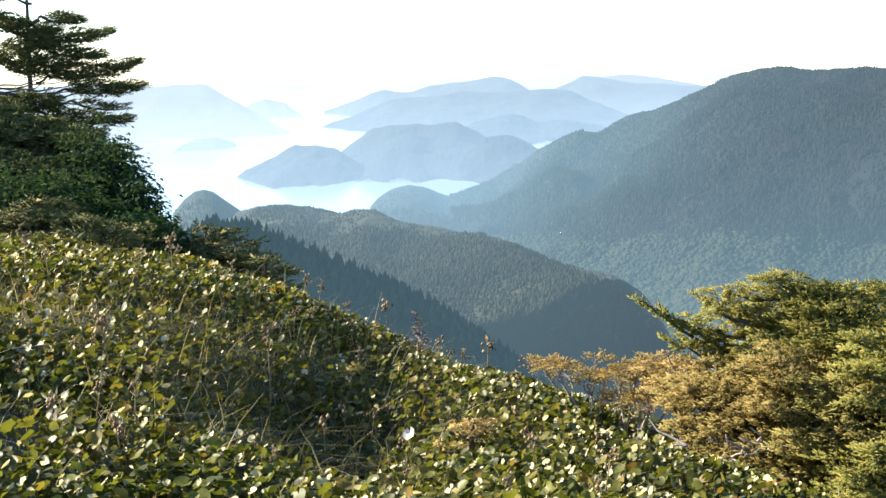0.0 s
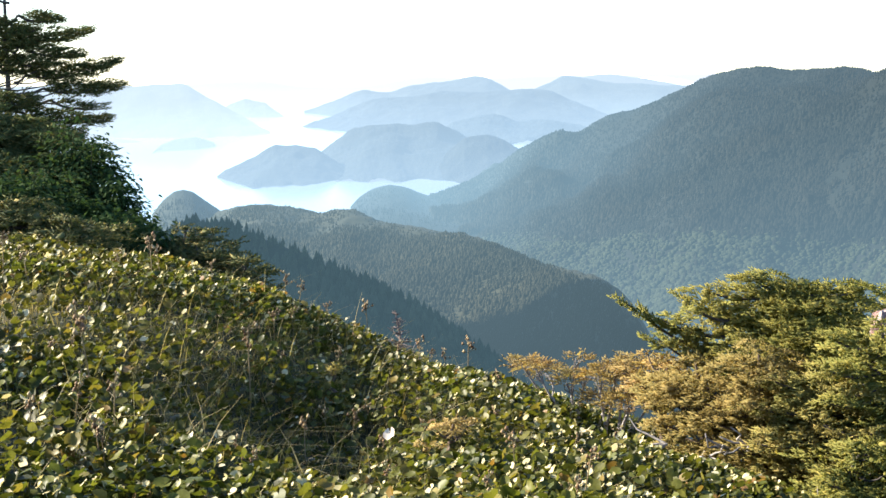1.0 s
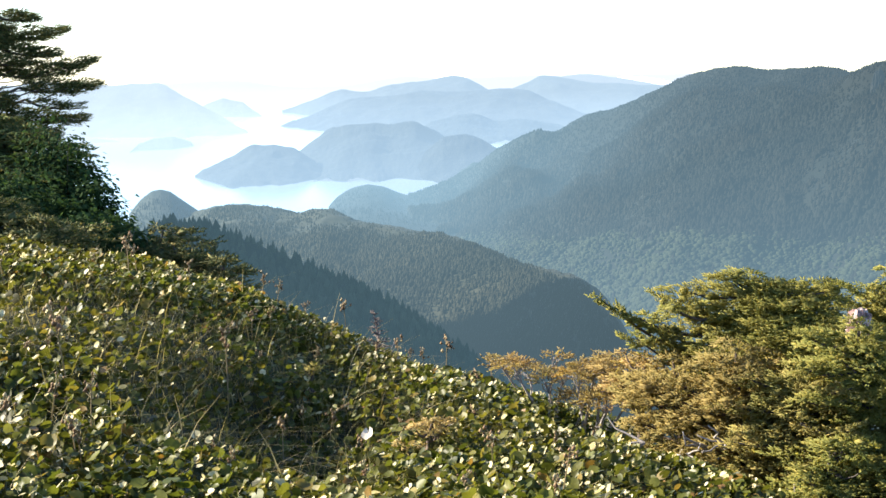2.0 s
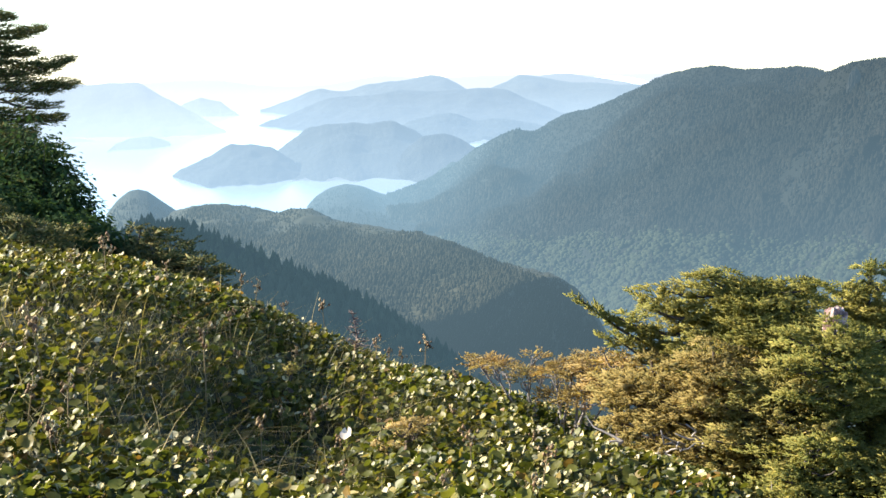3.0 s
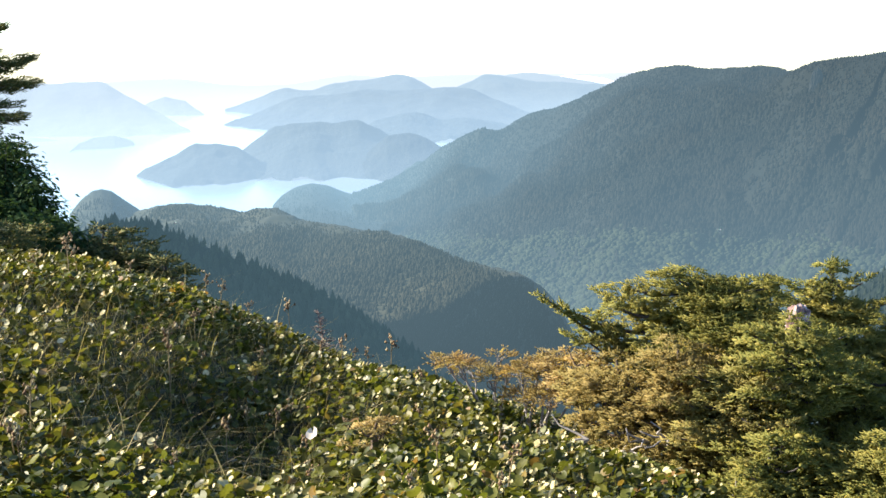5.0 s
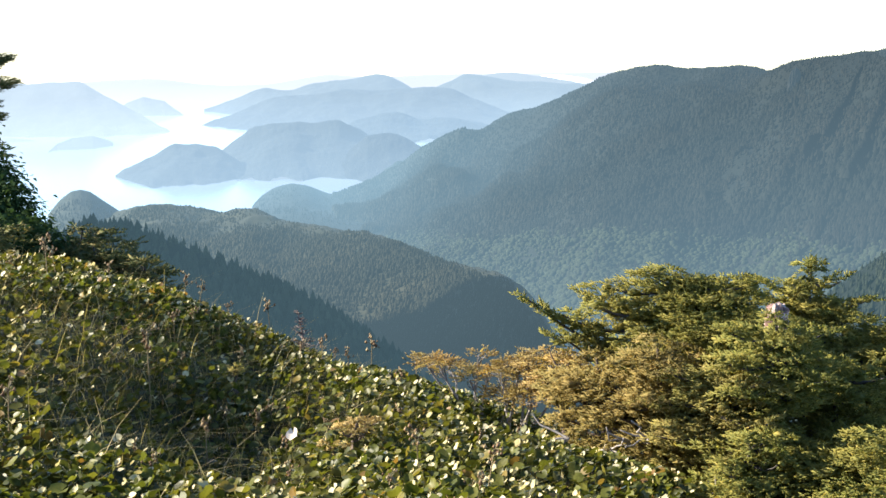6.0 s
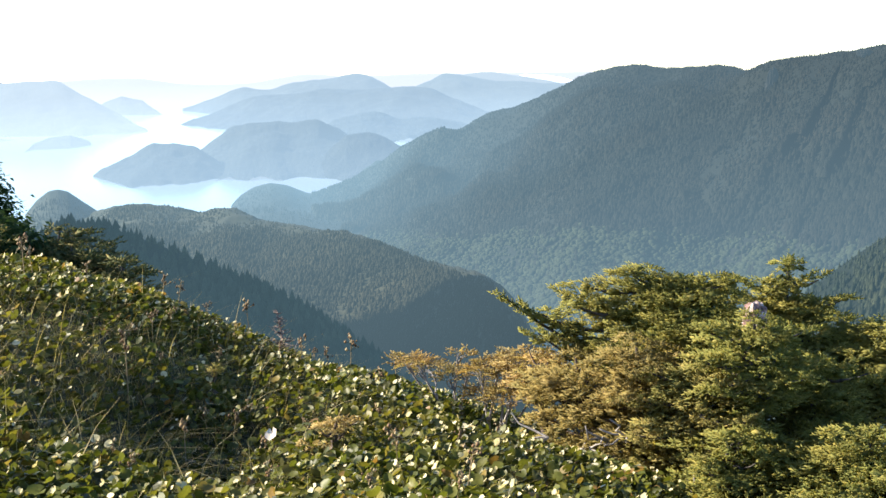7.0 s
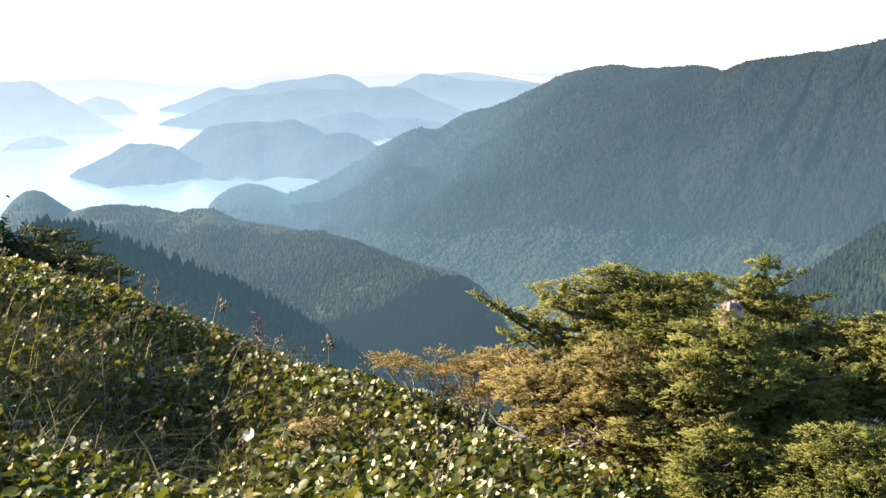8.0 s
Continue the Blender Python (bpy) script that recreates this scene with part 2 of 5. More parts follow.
m_hill = distance("hill_woods_ground_glow", (0.008, 0.011, 0.007), (0.03, 0.028, 0.016), 0.018, HAZE_GLOW["hill"], 1.1, depth=(450, 1150, 0.72, 1.62))
m_hill_trees = distance("hill_conifers_glow", (0.003, 0.005, 0.0035), (0.018, 0.0168, 0.0092), 0.012, HAZE_GLOW["hill"], 1.1, depth=(450, 1150, 0.72, 1.62), by_island=True, vary=0.14)
m_spur = distance("spur_woods_ground_glow", (0.008, 0.011, 0.007), (0.014, 0.016, 0.009), 0.03, HAZE_GLOW["spur"], 0.88)
m_spur_trees = distance("spur_conifers_glow", (0.018, 0.024, 0.013), (0.042, 0.041, 0.021), 0.03, HAZE_GLOW["spur"], 0.88, by_island=True)
m_side = distance("near_slope_ground_glow", (0.004, 0.006, 0.004), (0.006, 0.008, 0.005), 0.03, HAZE_GLOW["spur"], 0.9)
m_side_trees = distance("near_slope_conifers_glow", (0.008, 0.012, 0.007), (0.02, 0.022, 0.011), 0.03, HAZE_GLOW["spur"], 0.9, by_island=True)

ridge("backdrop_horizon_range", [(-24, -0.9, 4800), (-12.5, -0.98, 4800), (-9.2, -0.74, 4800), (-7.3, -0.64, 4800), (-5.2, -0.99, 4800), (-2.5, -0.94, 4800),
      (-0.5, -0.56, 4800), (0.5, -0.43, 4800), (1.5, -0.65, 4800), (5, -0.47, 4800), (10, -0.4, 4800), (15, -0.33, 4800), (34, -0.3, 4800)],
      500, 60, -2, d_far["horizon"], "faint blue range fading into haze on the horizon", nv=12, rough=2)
# the bank's brightness is partly emission, like the haze on the ranges
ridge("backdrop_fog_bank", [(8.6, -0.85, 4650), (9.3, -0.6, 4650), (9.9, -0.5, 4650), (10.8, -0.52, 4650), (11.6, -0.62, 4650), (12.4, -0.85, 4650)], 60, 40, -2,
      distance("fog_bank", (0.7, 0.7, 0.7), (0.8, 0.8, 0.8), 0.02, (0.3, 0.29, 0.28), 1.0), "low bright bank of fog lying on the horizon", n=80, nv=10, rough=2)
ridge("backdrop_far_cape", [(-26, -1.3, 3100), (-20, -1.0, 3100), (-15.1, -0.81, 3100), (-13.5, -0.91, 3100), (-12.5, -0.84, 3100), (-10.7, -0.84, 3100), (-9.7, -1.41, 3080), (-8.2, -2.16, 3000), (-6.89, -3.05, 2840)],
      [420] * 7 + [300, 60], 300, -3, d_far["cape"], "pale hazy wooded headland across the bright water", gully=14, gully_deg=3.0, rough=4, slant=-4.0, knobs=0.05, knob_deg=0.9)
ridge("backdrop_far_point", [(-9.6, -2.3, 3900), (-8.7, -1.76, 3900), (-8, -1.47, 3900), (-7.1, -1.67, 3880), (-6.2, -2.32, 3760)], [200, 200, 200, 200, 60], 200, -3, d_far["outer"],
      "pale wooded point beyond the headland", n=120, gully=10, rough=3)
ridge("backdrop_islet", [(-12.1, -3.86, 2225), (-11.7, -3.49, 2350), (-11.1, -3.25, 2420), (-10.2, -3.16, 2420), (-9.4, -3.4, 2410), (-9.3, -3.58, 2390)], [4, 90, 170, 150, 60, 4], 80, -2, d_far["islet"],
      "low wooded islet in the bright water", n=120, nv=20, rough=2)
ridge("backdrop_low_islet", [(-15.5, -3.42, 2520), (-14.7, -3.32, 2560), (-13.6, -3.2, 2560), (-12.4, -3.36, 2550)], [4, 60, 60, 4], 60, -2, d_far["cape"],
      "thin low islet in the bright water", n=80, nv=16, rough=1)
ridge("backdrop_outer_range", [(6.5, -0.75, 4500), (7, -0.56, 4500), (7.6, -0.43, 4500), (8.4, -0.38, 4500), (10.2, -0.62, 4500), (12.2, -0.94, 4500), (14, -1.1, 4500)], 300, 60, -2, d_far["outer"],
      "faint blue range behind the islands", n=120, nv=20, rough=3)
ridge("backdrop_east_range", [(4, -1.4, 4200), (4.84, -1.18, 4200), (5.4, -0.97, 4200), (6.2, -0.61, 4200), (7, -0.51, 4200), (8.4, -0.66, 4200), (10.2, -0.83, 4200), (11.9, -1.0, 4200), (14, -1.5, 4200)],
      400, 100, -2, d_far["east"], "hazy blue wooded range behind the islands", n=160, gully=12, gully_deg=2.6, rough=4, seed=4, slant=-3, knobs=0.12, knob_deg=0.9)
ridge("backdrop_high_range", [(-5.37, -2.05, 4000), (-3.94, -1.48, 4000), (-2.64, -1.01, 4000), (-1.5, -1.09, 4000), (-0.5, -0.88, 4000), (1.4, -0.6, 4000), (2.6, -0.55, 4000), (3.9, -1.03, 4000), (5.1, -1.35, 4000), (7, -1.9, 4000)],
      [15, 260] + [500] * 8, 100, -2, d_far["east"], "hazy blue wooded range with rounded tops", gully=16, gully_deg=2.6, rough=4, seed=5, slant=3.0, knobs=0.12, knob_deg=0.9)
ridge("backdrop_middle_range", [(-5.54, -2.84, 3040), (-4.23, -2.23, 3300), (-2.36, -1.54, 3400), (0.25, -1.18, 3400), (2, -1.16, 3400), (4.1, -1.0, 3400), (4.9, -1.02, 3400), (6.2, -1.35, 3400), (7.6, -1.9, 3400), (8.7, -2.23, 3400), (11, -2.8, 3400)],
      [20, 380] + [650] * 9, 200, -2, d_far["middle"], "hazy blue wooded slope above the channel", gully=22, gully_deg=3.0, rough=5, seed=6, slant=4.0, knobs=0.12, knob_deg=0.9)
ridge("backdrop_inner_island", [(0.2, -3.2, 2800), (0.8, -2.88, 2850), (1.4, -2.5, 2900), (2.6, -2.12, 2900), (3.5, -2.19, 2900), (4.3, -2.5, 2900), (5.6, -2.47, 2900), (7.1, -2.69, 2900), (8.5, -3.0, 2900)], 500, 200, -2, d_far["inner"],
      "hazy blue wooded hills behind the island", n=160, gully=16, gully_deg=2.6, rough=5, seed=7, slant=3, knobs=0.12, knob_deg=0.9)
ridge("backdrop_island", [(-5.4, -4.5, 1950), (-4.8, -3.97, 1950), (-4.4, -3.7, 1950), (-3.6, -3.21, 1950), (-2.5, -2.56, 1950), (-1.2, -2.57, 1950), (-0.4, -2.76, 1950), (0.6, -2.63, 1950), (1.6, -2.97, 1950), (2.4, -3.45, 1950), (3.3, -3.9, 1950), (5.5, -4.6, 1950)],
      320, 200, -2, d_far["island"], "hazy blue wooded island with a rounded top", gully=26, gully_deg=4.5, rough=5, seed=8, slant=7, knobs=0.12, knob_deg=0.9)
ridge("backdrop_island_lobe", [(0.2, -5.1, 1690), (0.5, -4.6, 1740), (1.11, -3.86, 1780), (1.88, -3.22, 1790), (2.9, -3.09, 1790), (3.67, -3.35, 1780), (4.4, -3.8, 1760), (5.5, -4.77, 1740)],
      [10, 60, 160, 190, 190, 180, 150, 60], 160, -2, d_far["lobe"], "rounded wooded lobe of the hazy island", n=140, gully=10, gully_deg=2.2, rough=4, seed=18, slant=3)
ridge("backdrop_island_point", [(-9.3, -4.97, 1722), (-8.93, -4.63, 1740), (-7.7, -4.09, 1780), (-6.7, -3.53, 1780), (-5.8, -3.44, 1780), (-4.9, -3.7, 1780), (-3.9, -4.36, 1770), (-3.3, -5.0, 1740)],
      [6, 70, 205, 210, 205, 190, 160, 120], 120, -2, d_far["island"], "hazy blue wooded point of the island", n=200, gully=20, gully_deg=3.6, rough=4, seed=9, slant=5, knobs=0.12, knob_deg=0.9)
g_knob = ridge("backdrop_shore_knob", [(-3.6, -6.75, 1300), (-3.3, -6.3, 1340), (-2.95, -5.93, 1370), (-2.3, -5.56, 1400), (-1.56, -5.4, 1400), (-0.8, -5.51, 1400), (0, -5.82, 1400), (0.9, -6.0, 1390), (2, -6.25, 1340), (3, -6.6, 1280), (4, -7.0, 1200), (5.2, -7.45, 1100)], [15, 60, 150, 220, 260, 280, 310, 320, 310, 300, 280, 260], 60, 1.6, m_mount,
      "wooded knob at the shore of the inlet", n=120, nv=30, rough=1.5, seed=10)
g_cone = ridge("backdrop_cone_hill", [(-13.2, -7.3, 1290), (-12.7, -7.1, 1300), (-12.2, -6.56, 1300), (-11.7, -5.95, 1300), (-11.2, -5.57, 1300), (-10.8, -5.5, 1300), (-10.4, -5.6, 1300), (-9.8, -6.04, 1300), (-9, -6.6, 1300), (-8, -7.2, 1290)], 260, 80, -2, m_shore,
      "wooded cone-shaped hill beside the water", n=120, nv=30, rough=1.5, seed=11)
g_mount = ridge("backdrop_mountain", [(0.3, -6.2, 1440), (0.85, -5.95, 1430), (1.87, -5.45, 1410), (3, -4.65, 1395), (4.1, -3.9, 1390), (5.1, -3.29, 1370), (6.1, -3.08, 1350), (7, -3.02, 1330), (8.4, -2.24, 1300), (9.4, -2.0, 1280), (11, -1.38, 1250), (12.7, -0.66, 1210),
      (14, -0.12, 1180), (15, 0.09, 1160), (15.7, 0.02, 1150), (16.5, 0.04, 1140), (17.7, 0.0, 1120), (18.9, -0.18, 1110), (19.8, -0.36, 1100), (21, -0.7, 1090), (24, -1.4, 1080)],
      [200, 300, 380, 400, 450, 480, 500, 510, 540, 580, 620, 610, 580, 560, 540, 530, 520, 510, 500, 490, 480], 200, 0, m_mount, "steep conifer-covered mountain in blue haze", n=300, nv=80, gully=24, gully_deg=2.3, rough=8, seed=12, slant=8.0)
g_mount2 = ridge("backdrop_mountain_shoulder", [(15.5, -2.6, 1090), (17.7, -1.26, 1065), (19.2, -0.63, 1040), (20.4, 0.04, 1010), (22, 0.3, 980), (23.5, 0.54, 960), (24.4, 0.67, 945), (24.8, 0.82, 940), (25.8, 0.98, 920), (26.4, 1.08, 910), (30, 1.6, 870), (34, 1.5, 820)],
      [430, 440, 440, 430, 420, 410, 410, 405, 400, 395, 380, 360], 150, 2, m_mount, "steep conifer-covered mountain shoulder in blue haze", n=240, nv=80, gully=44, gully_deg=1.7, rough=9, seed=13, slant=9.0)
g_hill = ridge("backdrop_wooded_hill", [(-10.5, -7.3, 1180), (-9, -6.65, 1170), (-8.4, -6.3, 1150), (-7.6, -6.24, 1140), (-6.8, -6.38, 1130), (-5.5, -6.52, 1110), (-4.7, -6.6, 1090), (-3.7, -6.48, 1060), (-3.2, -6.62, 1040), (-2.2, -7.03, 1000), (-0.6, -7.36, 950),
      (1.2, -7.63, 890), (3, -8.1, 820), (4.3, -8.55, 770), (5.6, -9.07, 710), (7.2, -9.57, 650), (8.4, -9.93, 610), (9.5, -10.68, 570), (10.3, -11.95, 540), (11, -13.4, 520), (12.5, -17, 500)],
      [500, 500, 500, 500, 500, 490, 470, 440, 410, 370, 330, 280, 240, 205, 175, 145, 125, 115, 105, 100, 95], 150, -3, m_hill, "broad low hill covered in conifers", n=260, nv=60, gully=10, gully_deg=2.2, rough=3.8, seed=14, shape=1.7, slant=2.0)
# crest left of bearing -20 is an unseen rise, added to shade hill and spur
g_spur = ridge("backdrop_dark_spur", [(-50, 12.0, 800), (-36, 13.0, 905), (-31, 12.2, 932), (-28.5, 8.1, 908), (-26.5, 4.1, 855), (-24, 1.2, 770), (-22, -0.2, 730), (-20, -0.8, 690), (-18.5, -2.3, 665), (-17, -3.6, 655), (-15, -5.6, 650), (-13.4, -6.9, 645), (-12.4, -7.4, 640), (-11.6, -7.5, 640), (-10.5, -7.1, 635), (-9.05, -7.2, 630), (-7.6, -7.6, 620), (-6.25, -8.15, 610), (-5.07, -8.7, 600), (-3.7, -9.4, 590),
      (-2.0, -10.25, 575), (-0.5, -11.1, 560), (1.1, -12.0, 545), (2.6, -13.0, 530), (4.2, -14.4, 515), (6, -15.8, 500)], 150, 90, -3, m_spur, "dark conifer-covered spur, its unseen left end raised to cast shade", n=240, nv=40, gully=5, gully_deg=1.6, rough=1.6, seed=15, slant=2.0)
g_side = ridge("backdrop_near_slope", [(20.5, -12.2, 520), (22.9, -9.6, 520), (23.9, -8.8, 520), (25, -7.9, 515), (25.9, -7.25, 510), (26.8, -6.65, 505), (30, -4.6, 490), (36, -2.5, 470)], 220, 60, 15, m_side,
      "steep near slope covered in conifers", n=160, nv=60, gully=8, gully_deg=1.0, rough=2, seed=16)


def fir_template(tiers, sides, seed, slim=0.19):
    """A far conifer, one unit high: ragged skirts one over the other."""
    g = np.random.default_rng(seed)
    v, f = [], []
    for k in range(tiers):
        z0, z1 = k / tiers * 0.85, min(1.0, (k + 1.7) / tiers * 0.9) if k < tiers - 1 else 1.0
        r = slim * (1 - k / tiers) ** 0.8 + 0.015
        b = len(v)
        v.append((0, 0, z1))
        for s in range(sides):
            a = 2 * np.pi * (s + 0.5 * (k % 2)) / sides
            q = r * g.uniform(0.65, 1.25)
            v.append((np.cos(a) * q, np.sin(a) * q, z0 + g.uniform(-0.05, 0.05)))
        f += [(b, b + 1 + s, b + 1 + (s + 1) % sides) for s in range(sides)]
    return np.array(v), np.array(f)


def clump_template(seed):
    """A far broad-leaved crown: an uneven low dome."""
    g = np.random.default_rng(seed)
    v, f = [(0, 0, 0.9)], []
    for ring, (r, z) in enumerate(((0.36, 0.6), (0.34, 0.1))):
        for s in range(4):
            a = 2 * np.pi * (s + 0.5 * ring) / 4
            q = r * g.uniform(0.7, 1.25)
            v.append((np.cos(a) * q, np.sin(a) * q, z + g.uniform(-0.1, 0.1)))
    for s in range(4):
        a, b = 1 + s, 1 + (s + 1) % 4
        f += [(0, a, b), (a, a + 4, b), (b, a + 4, b + 4)]
    return np.array(v, float), np.array(f)


def on_grid(p, u, v):
    n, m = p.shape[:2]
    fu, fv = u * (n - 1.001), v * (m - 1.001)
    iu, iv = fu.astype(int), fv.astype(int)
    a, b = (fu - iu)[:, None], (fv - iv)[:, None]
    return (p[iu, iv] * (1 - a) + p[iu + 1, iv] * a) * (1 - b) + (p[iu, iv + 1] * (1 - a) + p[iu + 1, iv + 1] * a) * b


def woods(name, grid, count, low, high, mat, label, seed, tiers=2, sides=5, crest_extra=0, broad=None, broad_mat=None, gap=0.2, crest_size=0.0, fat=1.0):
    g = np.random.default_rng(seed)
    u, v = g.uniform(0, 1, count), g.uniform(0, 1, count)
    if crest_extra:
        u = np.concatenate([u, g.uniform(0, 1, crest_extra)])
        v = np.concatenate([v, g.uniform(0, 0.03, crest_extra)])
    pos = on_grid(grid, u, v)
    dens = fbm(pos[:, 0] / 30, pos[:, 1] / 30, seed, 4)
    side = np.degrees(np.arctan2(pos[:, 0], pos[:, 1]))
    open_wood = np.where((side < -21.5) | (side > 28.5), 0.75, gap)  # thinner round the ends of the valley
    keep = (g.uniform(0, 1, len(pos)) > open_wood * (1 - dens)) & (pos[:, 2] > 1.5)
    pos, u, v, dens = pos[keep], u[keep], v[keep], dens[keep]
    size = g.uniform(low, high, len(pos)) * (1 + 0.25 * dens) * (0.24 + 0.86 * np.clip(v * 4 + crest_size, 0, 1)) * np.clip(0.4 + pos[:, 2] / 6, 0, 1)
    leafy = np.zeros(len(pos), bool)
    if broad is not None:
        leafy = broad(pos, u, v) > g.uniform(0, 1, len(pos))
    pairs, pairs2 = [], []
    pick = g.integers(0, 3, len(pos))
    for k in range(3):
        for mask, tmpl, out, scale in ((~leafy, fir_template(tiers, sides, k), pairs, 1.0), (leafy, clump_template(k), pairs2, 0.6)):
            s = mask & (pick == k)
            if s.sum():
                n = s.sum()
                m = turns(g.uniform(0, 6.28, n), g.normal(0, 0.03, n), g.normal(0, 0.03, n), size[s] * scale)
                m[:, :, :2] *= fat * g.uniform(0.8, 1.5, n)[:, None, None]
                out.append(strew(tmpl, pos[s] - np.array([0, 0, 0.3]), m))
    tagged(new(name, raw_mesh(name, *join(pairs), mat)), label, "forest", kind="stuff")
    if pairs2:
        tagged(new("broadleaf_woods", raw_mesh("broadleaf_woods", *join(pairs2), broad_mat)), "paler green broad-leaved woods on the lower slope", "forest", kind="stuff")


def alder_belt(pos, u, v):
    el = np.degrees(np.arctan2(pos[:, 2] - H, np.hypot(pos[:, 0], pos[:, 1])))
    return np.clip((-7.35 - el + 0.55 * fbm(pos[:, 0] / 45, pos[:, 1] / 45, 40, 3)) / 0.5, 0, 1) * 0.93


# broad-leaved woods carry the same painted haze emission
m_alder = distance("mountain_broadleaf_glow", (0.0112, 0.0142, 0.0068), (0.0158, 0.0192, 0.0088), 0.02, HAZE_GLOW["mountain"], 1.0, depth=(930, 1400, 0.78, 1.6), mist=(0, 150, 1.8, 0.88), by_island=True, vary=0.2)
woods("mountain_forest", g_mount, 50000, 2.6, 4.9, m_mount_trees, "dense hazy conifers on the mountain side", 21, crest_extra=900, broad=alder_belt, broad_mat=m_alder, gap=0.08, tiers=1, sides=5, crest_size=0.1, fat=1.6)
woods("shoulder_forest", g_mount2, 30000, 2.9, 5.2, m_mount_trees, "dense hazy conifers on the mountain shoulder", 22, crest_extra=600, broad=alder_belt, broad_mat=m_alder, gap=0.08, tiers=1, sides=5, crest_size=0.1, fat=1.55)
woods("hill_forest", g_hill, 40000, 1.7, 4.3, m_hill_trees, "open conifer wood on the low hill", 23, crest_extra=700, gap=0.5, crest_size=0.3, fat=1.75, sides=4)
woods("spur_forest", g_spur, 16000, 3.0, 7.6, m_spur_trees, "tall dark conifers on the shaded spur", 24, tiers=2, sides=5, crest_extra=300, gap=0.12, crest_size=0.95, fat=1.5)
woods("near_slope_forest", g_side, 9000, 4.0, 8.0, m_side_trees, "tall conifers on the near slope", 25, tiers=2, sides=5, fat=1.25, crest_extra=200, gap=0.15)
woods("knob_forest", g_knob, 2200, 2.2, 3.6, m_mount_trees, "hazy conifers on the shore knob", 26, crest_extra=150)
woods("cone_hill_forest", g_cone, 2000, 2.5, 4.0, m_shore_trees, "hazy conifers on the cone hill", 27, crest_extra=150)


def cliff(az, el, grid, wide, tall, seed):
    """A bare rock face set in the wooded mountain side."""
    bm = bmesh.new()
    bmesh.ops.create_icosphere(bm, subdivisions=4, radius=1.0)
    for v in bm.verts:
        p = v.co
        k = 1 + 0.3 * noise.noise(p * 1.5 + Vector((seed, 3, 0))) + 0.25 * noise.noise(Vector((p.x * 6, p.y * 6, p.z * 1.5)) + Vector((seed, 0, 0)))
        v.co = Vector((p.x * wide / 2 * k, p.y * wide * 0.3 * k, p.z * tall / 2 * k))
    me = bpy.data.meshes.new("cliff")
    bm.to_mesh(me)
    bm.free()
    me.materials.append(m_cliff)
    ob = tagged(new("backdrop_cliff", me), "bare grey rock face in the hazy wooded mountain side", "cliff", kind="structure")
    off = np.hypot(np.degrees(np.arctan2(grid[..., 0], grid[..., 1])) - az, np.degrees(np.arctan2(grid[..., 2] - H, np.hypot(grid[..., 0], grid[..., 1]))) - el)
    q = grid[np.unravel_index(np.argmin(off), off.shape)]
    ob.matrix_basis = Matrix.Translation((q[0], q[1], q[2] + 2)) @ pose(0, 0, 0, -22, 8, -az)


# the rock's haze is painted on as emission too
m_cliff = distance("hazy_rock_glow", (0.004, 0.0045, 0.004), (0.014, 0.0135, 0.012), 0.2, HAZE_GLOW["mountain"], 0.85)
cliff(20.75, -1.0, g_mount2, 8, 26, 1)
cliff(24.6, 0.35, g_mount2, 12, 6, 2)

# ---- plants of the hilltop ----
def spray_template(seed, wide=0.062):
    """A flat hemlock twig, one unit long along x: short needles lie forward along a shoot and two side shoots."""
    g = np.random.default_rng(seed)
    v, f = [], []
    for origin, bend, ln0, n in ((0.0, 0.0, 1.0, 9), (0.22, 0.7, 0.55, 4), (0.36, -0.7, 0.5, 4)):
        for s in np.linspace(0.08, 1.0, n):
            for side in (-1, 1, 0) if n > 4 else (-1, 1):
                a = bend + side * g.uniform(0.45, 0.95)
                ln = g.uniform(0.15, 0.24) * (1.15 - 0.35 * s)
                up = g.uniform(-0.05, 0.4) if side else g.uniform(0.4, 1.0)
                d = np.array([np.cos(a) * np.cos(up), np.sin(a) * np.cos(up), np.sin(up)])
                o = np.array([origin, 0, 0]) + ln0 * s * np.array([math.cos(bend), math.sin(bend), 0]) + np.array([0, 0, 0.06 * np.sin(3 * s) - 0.08 * s * s])
                w = np.cross(d, [0, 0, 1.0] if side else [0, 1.0, 0])
                w = w / np.linalg.norm(w) * wide * g.uniform(0.8, 1.3)
                b = len(v)
                v += [o - w * 0.5, o + w * 0.5, o + d * ln]
                f.append((b, b + 1, b + 2))
    return np.array(v), np.array(f)


def tuft_template(seed):
    """A stubby hemlock twig, one unit long along x: blunt furry tufts side by side."""
    g = np.random.default_rng(seed)
    v, f = [], []
    for x0, y0, bend in ((0.0, 0.0, 0.0), (0.35, 0.05, 0.1), (0.62, -0.03, 0.0), (0.2, 0.2, 0.8), (0.24, -0.22, -0.8), (0.5, 0.2, 0.5)):
        bend += g.normal(0, 0.25)
        o = np.array([x0, y0, g.normal(0, 0.04)])
        ln, r = g.uniform(0.32, 0.5), g.uniform(0.048, 0.082)
        d = np.array([math.cos(bend), math.sin(bend), g.uniform(-0.05, 0.5)])
        side = np.array([-d[1], d[0], 0])
        b = len(v)
        v.append(o)
        for k in range(3):
            a = 2 * math.pi * k / 3 + g.uniform(-0.5, 0.5)
            v.append(o + d * ln * 0.6 + (side * math.cos(a) + np.array([0, 0, 0.8]) * math.sin(a)) * r * g.uniform(0.7, 1.25))
        v.append(o + d * ln)
        f += [(b, b + 2, b + 1), (b, b + 3, b + 2), (b, b + 1, b + 3), (b + 4, b + 1, b + 2), (b + 4, b + 2, b + 3), (b + 4, b + 3, b + 1)]
    return np.array(v), np.array(f)


